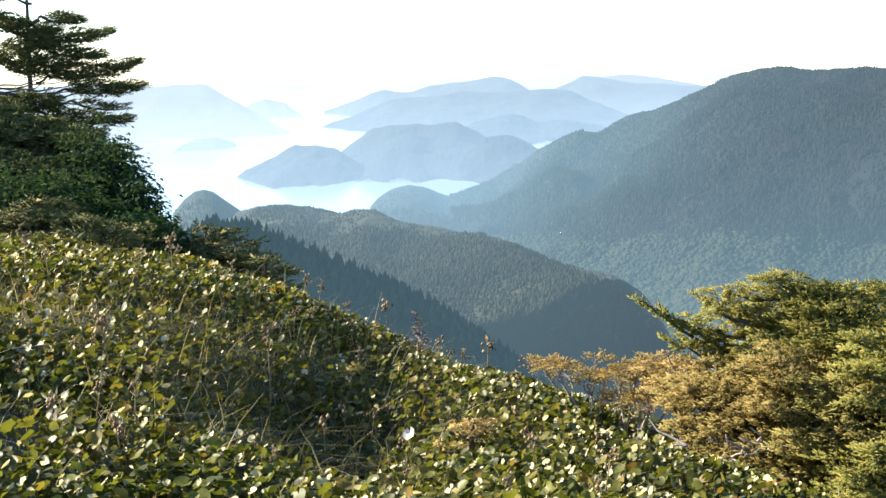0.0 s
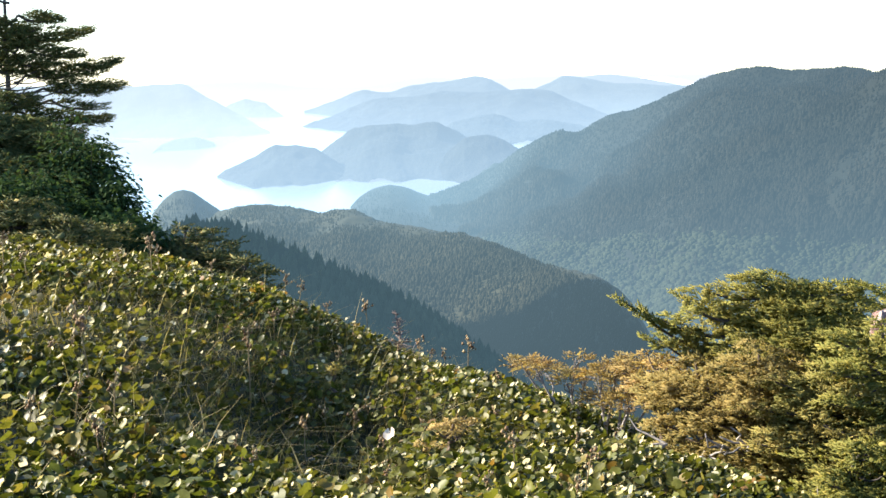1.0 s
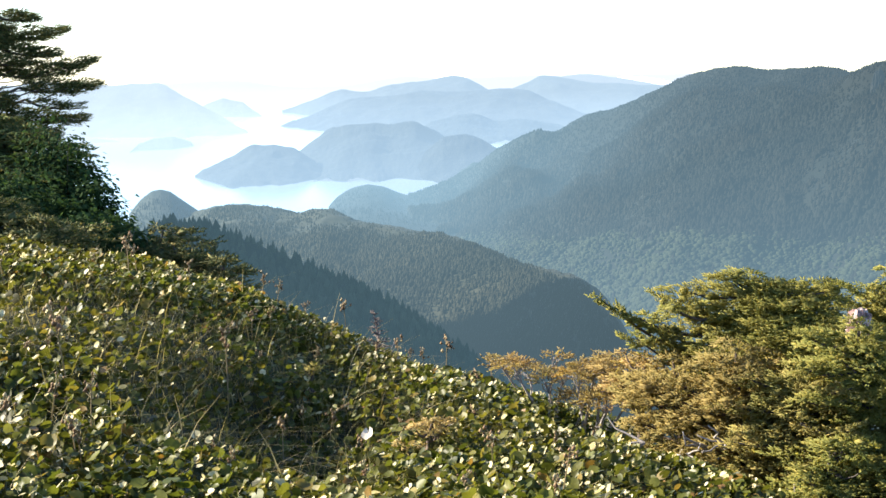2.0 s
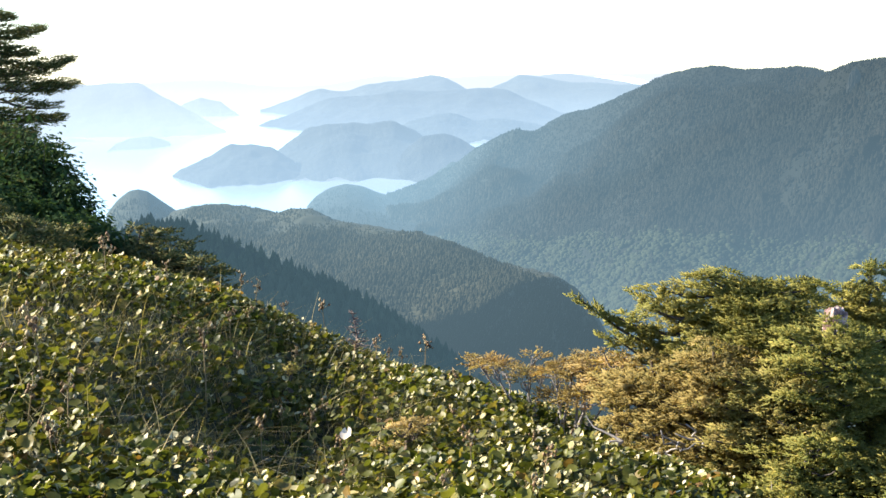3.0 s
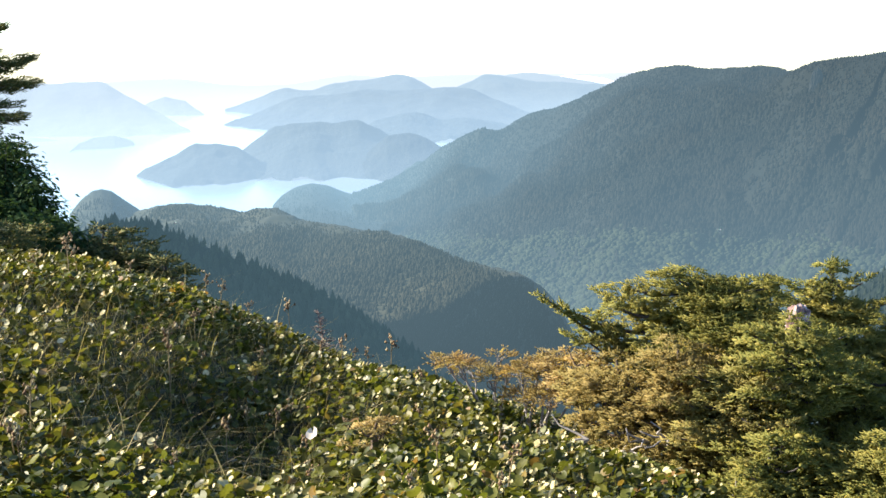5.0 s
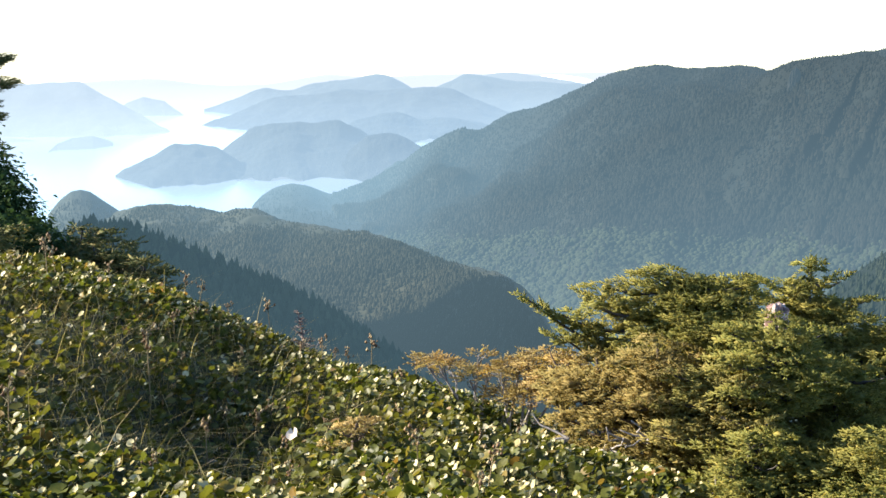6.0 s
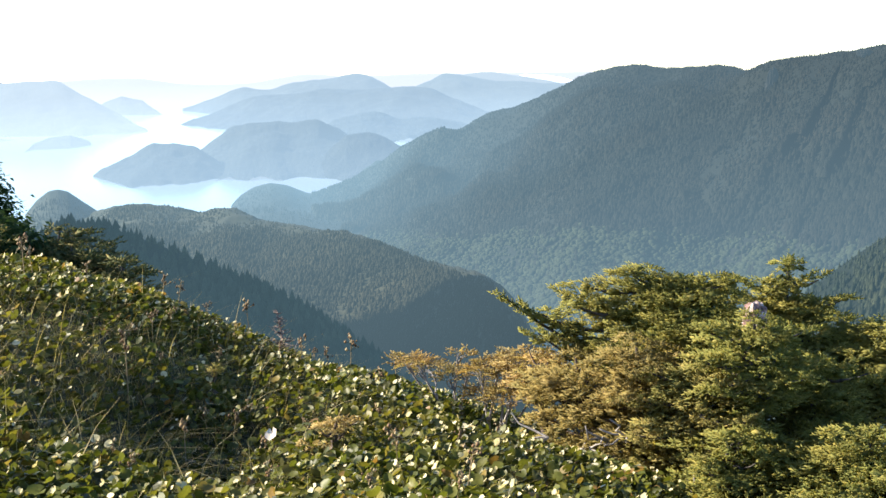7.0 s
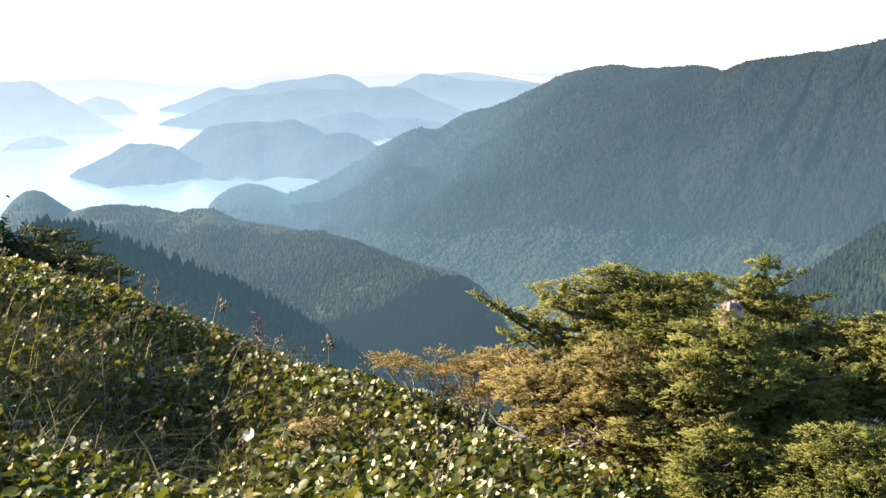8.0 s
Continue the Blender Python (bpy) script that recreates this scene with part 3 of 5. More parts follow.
SPRAYS = [spray_template(k) for k in range(2)] + [tuft_template(k) for k in range(4)]


def cushion_template(seed):
    """The dense inside of a pad of twigs, one unit across: a low uneven cushion."""
    g = np.random.default_rng(seed)
    a = np.arange(7) * 2 * math.pi / 7
    r = 0.5 * g.uniform(0.6, 1.3, 7)
    v = np.concatenate([[(0.05, 0, 0.13)], np.stack([np.cos(a) * r * 1.2, np.sin(a) * r * 0.8, g.normal(0, 0.06, 7)], -1), [(0, 0, -0.1)]])
    f = [(0, 1 + k, 1 + (k + 1) % 7) for k in range(7)] + [(8, 1 + (k + 1) % 7, 1 + k) for k in range(7)]
    return v, np.array(f)


CUSHION = cushion_template(3)


def bough(a, tip, width, count, g, length=0.15, rise=0.25, limb=0.012, sag=0.06, inner=0.6, thick=0.0):
    """One flat layered limb from a to tip. Returns the limb's path and the places and turns of its twigs."""
    a, tip = np.asarray(a, float), np.asarray(tip, float)
    axis = tip - a
    ln = np.linalg.norm(axis)
    yaw = math.atan2(axis[1], axis[0])
    side = np.array([-math.sin(yaw), math.cos(yaw), 0])
    t = np.linspace(0, 1, 6)
    path = a + axis * t[:, None] + np.array([0, 0, 1.0]) * (sag * ln * (np.sin(t * math.pi) * -1))[:, None]
    s = g.uniform(0.0, 1.0, count) ** inner
    q = g.uniform(-1, 1, count)
    w = width * np.clip(1.1 - s, 0.12, 1) ** 0.55 * np.clip(s * 3, 0.5, 1)
    pos = a + axis * s[:, None] + side * (q * w)[:, None]
    pos[:, 2] += -sag * ln * np.sin(s * math.pi) + g.normal(0, 0.012, count) - 0.16 * q * q * w + 0.03 * np.sin(s * 9 + q * 4)
    pos[:, 2] += thick * np.sin(math.pi * s ** 0.8) ** 0.7 * g.uniform(-0.6, 1.0, count)
    turn = yaw + q * g.uniform(0.5, 1.15, count) + g.normal(0, 0.25, count)
    m = turns(turn, rise * g.uniform(0.0, 1.4, count) + g.normal(0, 0.12, count), g.normal(0, 0.25, count), length * g.uniform(0.7, 1.35, count) * np.clip(1.6 - s, 0.72, 1))
    path[1:, 2] -= 0.03
    twigs = [(np.array([path[2] + (path[5] - path[2]) * k / 5, pos[i] - np.array([0, 0, 0.03])]), [limb * 0.35, limb * 0.12]) for k, i in enumerate(g.integers(0, count, 5))]
    return (path, np.linspace(limb, limb * 0.25, 6)), pos, m, twigs


def conifer(name, base, height, reach, boughs, mat_needle, mat_bark, label, seed, count=60, width=0.28, length=0.125,
            extra=(), low=0.1, limb=0.012, rise=0.2, inner=0.6):
    """A tall layered hemlock. reach: length of its own short limbs; extra: long limbs, each from a place to a place, with width, twigs and thickness."""
    g = np.random.default_rng(seed)
    base = np.asarray(base, float)
    t = np.linspace(0, 1, 9)
    wob = np.cumsum(g.normal(0, 0.03, (9, 2)), 0) * min(height, 2.0) * 0.3
    trunk = np.stack([base[0] + wob[:, 0], base[1] + wob[:, 1], base[2] - 0.1 + (height + 0.1) * t], -1)
    rad = np.linspace(0.035 * height ** 0.5, 0.005, 9)
    limbs, fol = [], []
    jobs = []
    for k in range(boughs):
        h = low + (0.97 - low) * ((k + g.uniform(0, 1)) / boughs)
        az = k * 2.39996 + g.normal(0, 0.3)
        r = reach * ((1 - h) / (1 - low)) ** 0.7 * g.uniform(0.75, 1.12) + 0.1
        a = np.array([np.interp(h, t, trunk[:, i]) for i in range(3)])
        tip = a + np.array([math.cos(az) * r, math.sin(az) * r, r * 0.35 * g.uniform(0.3, 1.2)])
        jobs.append((a, tip, max(0.08, width * min(1.0, r / reach + 0.25)), max(10, int((0.78 if math.sin(az) < 0.4 else 0.36) * count * (r / reach) ** 0.9))))
    jobs += list(extra)
    for a, tip, w, c, *thick in jobs:
        p, pos, m, tw = bough(a, tip, w, c, g, length, limb=limb, rise=rise, inner=inner, thick=thick[0] if thick else 0.0)
        limbs.append([p] + tw)
        pick = g.integers(0, len(SPRAYS), len(pos))
        for k in range(len(SPRAYS)):
            s = pick == k
            if s.any():
                fol.append(strew(SPRAYS[k], pos[s], m[s]))
    n = 30
    m = turns(g.uniform(0, 6.28, n), g.uniform(-0.2, 0.6, n), g.normal(0, 0.4, n), length * g.uniform(0.6, 1, n))
    fol.append(strew(SPRAYS[0], trunk[-1] - np.array([0, 0, 1]) * g.uniform(0, 0.25, n)[:, None] * min(1, height), m))
    root = tagged(new(name), label, "tree")
    root.location = base
    for nm, (v, f), mt in (("trunk", tubes([(trunk, rad)], 8), mat_bark), ("crown", join(fol), mat_needle)):
        part(nm, raw_mesh(nm, v - base, f, mt, True), root)
    for paths in limbs:
        v, f = tubes(paths, 4)
        part("limb", raw_mesh("limb", v - base, f, mat_bark), root)
    return root


bark_grey = bark("grey_bark", (0.03, 0.025, 0.022), (0.10, 0.085, 0.075))
bark_pale = bark("weathered_pale_wood", (0.18, 0.16, 0.15), (0.42, 0.38, 0.35))
bark_brown = bark("brown_twig_bark", (0.05, 0.035, 0.025), (0.14, 0.1, 0.075))
needle_sun = foliage("hemlock_needles", [(0.0, (0.21, 0.23, 0.066)), (0.5, (0.305, 0.31, 0.08)), (0.85, (0.42, 0.385, 0.1)), (1.0, (0.54, 0.46, 0.13))], 0.65, 0.58, patch=1.2, patch_tint=(0.42, 0.33, 0.09), patch_amount=0.38, spec=0.2)
needle_gold = foliage("yellowing_hemlock_needles", [(0.0, (0.3, 0.225, 0.08)), (0.5, (0.46, 0.35, 0.12)), (1.0, (0.57, 0.46, 0.18))], 0.55, 0.5, patch=2.5, patch_tint=(0.54, 0.31, 0.1), patch_amount=0.5)
needle_mid = foliage("green_and_gold_hemlock_needles", [(0.0, (0.26, 0.235, 0.068)), (0.5, (0.39, 0.325, 0.095)), (1.0, (0.54, 0.42, 0.14))], 0.6, 0.5, patch=1.9, patch_tint=(0.25, 0.26, 0.07), patch_amount=0.6, spec=0.2)
needle_amber = foliage("amber_hemlock_needles", [(0.0, (0.23, 0.203, 0.07)), (0.5, (0.35, 0.287, 0.097)), (1.0, (0.49, 0.378, 0.14))], 0.65, 0.55, patch=2.2, patch_tint=(0.42, 0.28, 0.09), patch_amount=0.28, spec=0.2)
# darker copies of the hemlock needles: shade is put into these two colours
needle_shaded = foliage("shade_tinted_hemlock_needles", [(0.0, (0.08, 0.105, 0.04)), (0.6, (0.125, 0.145, 0.052)), (1.0, (0.23, 0.185, 0.065))], 0.8, 0.3, spec=0.08)
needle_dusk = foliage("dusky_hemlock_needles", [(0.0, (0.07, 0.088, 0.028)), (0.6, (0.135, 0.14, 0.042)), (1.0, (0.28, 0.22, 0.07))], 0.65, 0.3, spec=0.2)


def at(az, r, el):
    """A place by bearing, distance and elevation from the eye."""
    p = polar(np.array(float(az)), r, 0.0)
    p[2] = H + r * math.tan(radians(el))
    return p


def foot(az, r):
    p = polar(np.array(float(az)), r, 0.0)
    p[2] = H + knoll(p[0], p[1])
    return p


def grown(name, az, r, top_el, **k):
    b = foot(az, r)
    return conifer(name, b, at(az, r, top_el)[2] - b[2], **k)


def shoot_template(seed):
    """A short furry hemlock shoot, one unit long along x: short cones of needles side by side."""
    g = np.random.default_rng(seed)
    v, f = [], []
    for x0, y0, bend, ln in ((0.0, 0.0, 0.0, 0.5), (0.4, 0.0, 0.1, 0.5), (0.2, 0.06, 0.8, 0.44), (0.24, -0.06, -0.8, 0.44)):
        bend += g.normal(0, 0.2)
        o = np.array([x0, y0, g.normal(0, 0.03)])
        r = g.uniform(0.08, 0.115)
        d = np.array([math.cos(bend), math.sin(bend), g.uniform(0.0, 0.35)])
        side, up = np.array([-d[1], d[0], 0]), np.array([0, 0, 0.85])
        b = len(v)
        v.append(o + d * ln)
        for k in range(3):
            a = 2 * math.pi * k / 3 + g.uniform(-0.4, 0.4)
            v.append(o + d * ln * g.uniform(0.1, 0.3) + (side * math.cos(a) + up * math.sin(a)) * r * g.uniform(0.75, 1.25))
        f += [(b, b + 1, b + 2), (b, b + 2, b + 3), (b, b + 3, b + 1)]
    return np.array(v), np.array(f)


SHOOTS = [shoot_template(k) for k in range(5)]


def pad(c, out, r, count, g, length):
    """A domed pad of shoots at the end of a limb that grows towards out; lower half open, dark inside."""
    out = np.asarray(out, float)
    out = out / (np.linalg.norm(out) + 1e-9)
    side = np.array([-out[1], out[0], 0.0])
    up = np.array([0, 0, 1.0])
    a, e = g.uniform(0, 2 * math.pi, count), np.arcsin(g.uniform(-0.35, 1.0, count))
    shell = g.uniform(0.72, 1.06, count) * (1 + 0.22 * np.sin(3 * a + g.uniform(0, 6)))
    ca, sa, ce, se = np.cos(a) * np.cos(e), np.sin(a) * np.cos(e), np.cos(e), np.sin(e)
    pos = np.asarray(c) + (out[None] * (1.3 * ca)[:, None] + side[None] * (0.95 * sa)[:, None] + up[None] * (0.27 * se)[:, None]) * (r * shell)[:, None]
    ax = out[None] * (ca + 0.55)[:, None] + side[None] * sa[:, None] + up[None] * (0.14 * se - 0.03)[:, None] + g.normal(0, 0.15, (count, 3))
    yaw, pitch = np.arctan2(ax[:, 1], ax[:, 0]), np.arctan2(ax[:, 2], np.hypot(ax[:, 0], ax[:, 1]))
    m = turns(yaw, pitch, g.normal(0, 0.5, count), length * g.uniform(0.7, 1.3, count))
    pick = g.integers(0, len(SHOOTS), count)
    fol = [strew(SHOOTS[k], pos[pick == k], m[pick == k]) for k in range(len(SHOOTS)) if (pick == k).any()]
    n = 3
    fol.append(strew(CUSHION, np.asarray(c) + g.normal(0, 0.12 * r, (n, 3)) - up * 0.05 * r, turns(np.full(n, math.atan2(out[1], out[0])) + g.normal(0, 0.5, n), g.normal(0, 0.1, n), g.normal(0, 0.15, n), g.uniform(0.8, 1.1, n) * r)))
    return fol


def hemlock(name, az, r, profile, mat, label, seed, lean=(0.0, 0.0), size=0.17, gap=0.15, tufts=94, length=0.07, arms=(), dead=0, bark_mat=None, spread=0.27, category="tree", sprig=0, inner=True):
    """A wind-pressed hemlock. profile: elevation from the eye and half-width of its crown, from the lowest limbs to the top; arms: long limbs, each from
    a place to a place, by bearing, distance and elevation, with the size of the pads at both ends; dead: bare bleached limbs."""
    g = np.random.default_rng(seed)
    bark_mat = bark_mat or bark_grey
    base = foot(az, r)
    zs = np.array([at(az, r, el)[2] for el, _ in profile]) - base[2]
    rs = np.array([w for _, w in profile])
    top = zs[-1]
    t = np.linspace(0, 1, 9)
    wob = np.cumsum(g.normal(0, 0.025, (9, 2)), 0) * t[:, None]
    trunk = np.stack([lean[0] * t + wob[:, 0], lean[1] * t + wob[:, 1], -0.1 + (top + 0.06) * t], -1)
    on_trunk = lambda z: np.array([np.interp(z, trunk[:, 2], trunk[:, 0]), np.interp(z, trunk[:, 2], trunk[:, 1]), z])
    pads, z = [], zs[0]
    while z < top:
        w = float(np.interp(z, zs, rs))
        for ring in ((1.0, 0.55) if inner and w > 0.3 else (1.0,)):
            n = max(2, round(2 * math.pi * w * ring / (spread * (0.8 + size))))
            a0 = g.uniform(0, 6.28)
            for k in range(n):
                if g.uniform() < gap:
                    continue
                a = a0 + 2 * math.pi * (k + g.uniform(-0.3, 0.3)) / n
                out = np.array([math.cos(a), math.sin(a), 0.0])
                q = w * ring * g.uniform(0.7, 1.15)
                pr = size * g.uniform(0.6, 1.35) * min(1.0, 0.45 + w)
                c = on_trunk(z) + out * max(0.02, q - pr * 0.8) + np.array([0, 0, g.normal(0, 0.022) + 0.05 * q])
                pads.append((c, out, pr))
        z += g.uniform(0.1, 0.17) * (0.6 + 2.4 * size)
    pads.append((np.array([trunk[-1, 0], trunk[-1, 1], top - 0.04]), np.array([0.2, -0.1, 0]), size * 0.5))
    limbs = []
    for p0, p1, s0, s1 in arms:
        a, b = at(*p0) - base, at(*p1) - base
        n = max(3, int(np.linalg.norm(b - a) / (0.8 * (s0 + s1) / 2)))
        tt = np.linspace(0, 1, 6)[:, None]
        limbs.append((a + (b - a) * tt + np.array([0, 0, -0.04]) * np.sin(tt * math.pi), np.linspace(0.018, 0.005, 6)))
        for k in range(n):
            u = (k + 0.7) / (n - 0.3)
            pads.append((a + (b - a) * u + g.normal(0, 0.025, 3), b - a + g.normal(0, 0.1, 3), (s0 + (s1 - s0) * u) * g.uniform(0.85, 1.15)))
    fol = []
    for c, out, pr in pads:
        fol += pad(c, out, pr, max(9, int(tufts * (pr / 0.17) ** 1.5)), g, length)
        start = on_trunk(max(0.02, min(top - 0.1, c[2] - 0.25 * np.hypot(*c[:2]))))
        tt = np.linspace(0, 1, 5)[:, None]
        if np.linalg.norm(c - start) < 1.6 and len(limbs) < 60:
            limbs.append((start + (c - start) * tt + np.array([0, 0, -0.05]) * np.sin(tt * math.pi) + g.normal(0, 0.008, (5, 3)) * tt, np.linspace(0.012, 0.004, 5)))
    if sprig:  # a thin leading shoot
        fol.append(strew(SHOOTS[0], trunk[-1] + np.array([0, 0, 1.0]) * np.linspace(-0.12, sprig, 9)[:, None], turns(np.arange(9) * 2.4, np.linspace(0.5, 1.4, 9), np.zeros(9), np.linspace(1.1, 0.5, 9) * length)))
    root = tagged(new(name), label, category)
    root.location = base
    part("trunk", raw_mesh("trunk", *tubes([(trunk, np.linspace(0.05, 0.008, 9))], 8), bark_mat, True), root)
    part("crown", raw_mesh("crown", *join(fol), mat, False), root)
    for p in limbs:
        part("limb", raw_mesh("limb", *tubes([p], 4), bark_mat), root)
    wide = rs.max()
    for k in range(dead):
        a = g.uniform(3.7, 5.7)
        o = np.array([math.cos(a), math.sin(a), 0]) * wide * g.uniform(0.85, 1.05) + np.array([0, 0, zs[0] * 0.3 + g.uniform(0, 0.6) * (top - zs[0])])
        forks = []
        for q in range(4):
            d = np.array([math.cos(a + g.normal(0, 0.6)), math.sin(a + g.normal(0, 0.6)), g.uniform(-0.2, 0.7)])
            tt = np.linspace(0, 1, 5)[:, None]
            forks.append((o + d * wide * g.uniform(0.3, 0.6) * tt + g.normal(0, 0.02, (5, 3)) * tt, np.linspace(0.012, 0.0045, 5)))
        part("dead_limb", raw_mesh("dead_limb", *tubes(forks, 4), bark_pale), root, "bare bleached dead limb")
    return root


HEM = "wind-pressed green mountain hemlock with yellowish shoots"
hemlock("hemlock_tree", 16.2, 10.0, [(-14.0, 0.55), (-12.6, 0.62), (-11.4, 0.62), (-10.6, 0.54), (-10.0, 0.42), (-9.5, 0.15)], needle_sun, HEM + " and a flat top", 31, gap=0.2, size=0.19, dead=2,
        arms=[((13.3, 9.9, -12.9), (9.2, 9.7, -10.55), 0.17, 0.05), ((13.4, 9.8, -13.4), (10.8, 9.6, -12.2), 0.19, 0.12), ((14.2, 9.9, -11.3), (12.0, 9.8, -10.6), 0.19, 0.1), ((14.6, 9.8, -11.2), (12.6, 9.6, -10.9), 0.19, 0.14),
              ((15.6, 9.9, -10.1), (12.9, 9.8, -10.0), 0.18, 0.12), ((16.2, 10.0, -9.7), (15.0, 9.9, -9.4), 0.17, 0.12), ((13.8, 9.8, -12.0), (10.9, 9.7, -11.3), 0.15, 0.08), ((15.6, 10.0, -9.8), (19.6, 9.9, -9.75), 0.17, 0.13)])
hemlock("hemlock_tree", 21.9, 10.4, [(-13.5, 0.42), (-11.6, 0.46), (-10.7, 0.36), (-10.0, 0.2), (-9.3, 0.1), (-8.7, 0.04)], needle_sun, HEM + " and a pointed leader", 32, size=0.14, gap=0.22, dead=2, sprig=0.14,
        arms=[((21.9, 10.4, -9.5), (23.2, 10.3, -9.35), 0.09, 0.05), ((21.9, 10.4, -9.5), (20.9, 10.4, -9.35), 0.08, 0.05), ((21.9, 10.4, -9.4), (21.9, 10.4, -8.55), 0.07, 0.03), ((21.9, 10.4, -10.6), (24.2, 10.3, -10.2), 0.13, 0.07), ((21.9, 10.4, -11.1), (24.1, 10.2, -10.9), 0.14, 0.08), ((21.9, 10.4, -10.2), (20.2, 10.4, -9.6), 0.12, 0.06)])
hemlock("hemlock_tree", 18.7, 9.7, [(-15.0, 0.5), (-13.0, 0.6), (-12.2, 0.56), (-11.6, 0.45), (-11.2, 0.2)], needle_sun, HEM + ", dense and spreading", 33, gap=0.22, size=0.18, dead=3,
        arms=[((18.7, 9.7, -11.9), (16.2, 9.5, -11.6), 0.15, 0.07), ((18.7, 9.6, -12.8), (16.0, 9.3, -12.7), 0.16, 0.08), ((18.9, 9.6, -11.7), (20.8, 9.5, -11.3), 0.13, 0.07)])
hemlock("hemlock_tree", 24.6, 10.3, [(-15.5, 0.5), (-13.5, 0.55), (-12.2, 0.45), (-11.4, 0.15)], needle_sun, "half-shaded green hemlock between sunlit ones", 40, gap=0.25, dead=6, tufts=80)
hemlock("hemlock_tree", 27.0, 10.4, [(-14.5, 0.7), (-12.5, 0.75), (-11.4, 0.65), (-10.75, 0.3)], needle_sun, HEM + ", low and spreading", 34, gap=0.12, tufts=60, spread=0.38)
hemlock("hemlock_shrub", 25.4, 8.3, [(-19.0, 0.6), (-17.2, 0.6), (-16.1, 0.42), (-15.6, 0.12)], needle_sun, "low mat of green hemlock in the sun", 35, size=0.15, gap=0.1, category="shrub")
hemlock("hemlock_shrub", 22.3, 8.4, [(-19.0, 0.35), (-17.6, 0.38), (-16.6, 0.28), (-16.2, 0.1)], needle_sun, "low green hemlock shrub beside a shaded gap", 41, size=0.13, gap=0.15, category="shrub", dead=2)
hemlock("hemlock_shrub", 23.3, 9.3, [(-17.5, 0.42), (-15.6, 0.46), (-14.0, 0.36), (-13.0, 0.12)], needle_sun, "shaded green hemlock shrub with bare grey limbs", 48, size=0.15, gap=0.2, category="shrub", dead=6,
        arms=[((23.3, 9.2, -13.6), (25.6, 9.0, -13.2), 0.13, 0.07), ((23.3, 9.2, -13.5), (21.7, 9.0, -13.1), 0.13, 0.07)])
hemlock("hemlock_shrub", 19.9, 8.2, [(-19.5, 0.4), (-17.8, 0.42), (-16.6, 0.3), (-16.0, 0.1)], needle_sun, "low green hemlock shrub with furry shoots", 47, size=0.14, gap=0.15, category="shrub")
hemlock("hemlock_shrub", 18.0, 8.8, [(-18.0, 0.44), (-16.2, 0.5), (-14.8, 0.42), (-13.8, 0.26), (-13.4, 0.1)], needle_mid, "spreading yellow-green hemlock shrub over leafy ground cover", 36, gap=0.2, category="shrub", dead=5,
        arms=[((18.0, 8.7, -14.0), (15.8, 8.6, -13.7), 0.14, 0.07), ((18.0, 8.7, -14.9), (15.2, 8.5, -15.0), 0.15, 0.08), ((18.2, 8.6, -14.1), (20.4, 8.4, -13.9), 0.13, 0.07), ((18.0, 8.5, -16.2), (15.4, 8.2, -16.6), 0.14, 0.08), ((18.3, 8.5, -15.6), (20.6, 8.3, -15.7), 0.14, 0.07)])
hemlock("hemlock_shrub", 13.1, 9.3, [(-17.0, 0.35), (-16.2, 0.42), (-15.0, 0.52), (-14.0, 0.48), (-13.2, 0.25), (-12.9, 0.1)], needle_amber, "yellowing hemlock shrub with bare grey twigs", 37, size=0.13, gap=0.25, category="shrub", dead=7, bark_mat=bark_brown)
hemlock("hemlock_shrub", 15.7, 8.9, [(-18.0, 0.35), (-16.5, 0.42), (-15.0, 0.46), (-13.6, 0.42), (-12.7, 0.25), (-12.3, 0.1)], needle_amber, "olive and gold hemlock shrub with flat twigs", 45, size=0.14, gap=0.2, category="shrub", dead=5, bark_mat=bark_brown)
hemlock("hemlock_shrub", 11.3, 9.8, [(-15.0, 0.25), (-14.2, 0.36), (-13.5, 0.3), (-13.1, 0.1)], needle_gold, "orange-tipped hemlock shrub beside pale forked stems", 46, size=0.1, gap=0.25, category="shrub", dead=4, bark_mat=bark_brown)


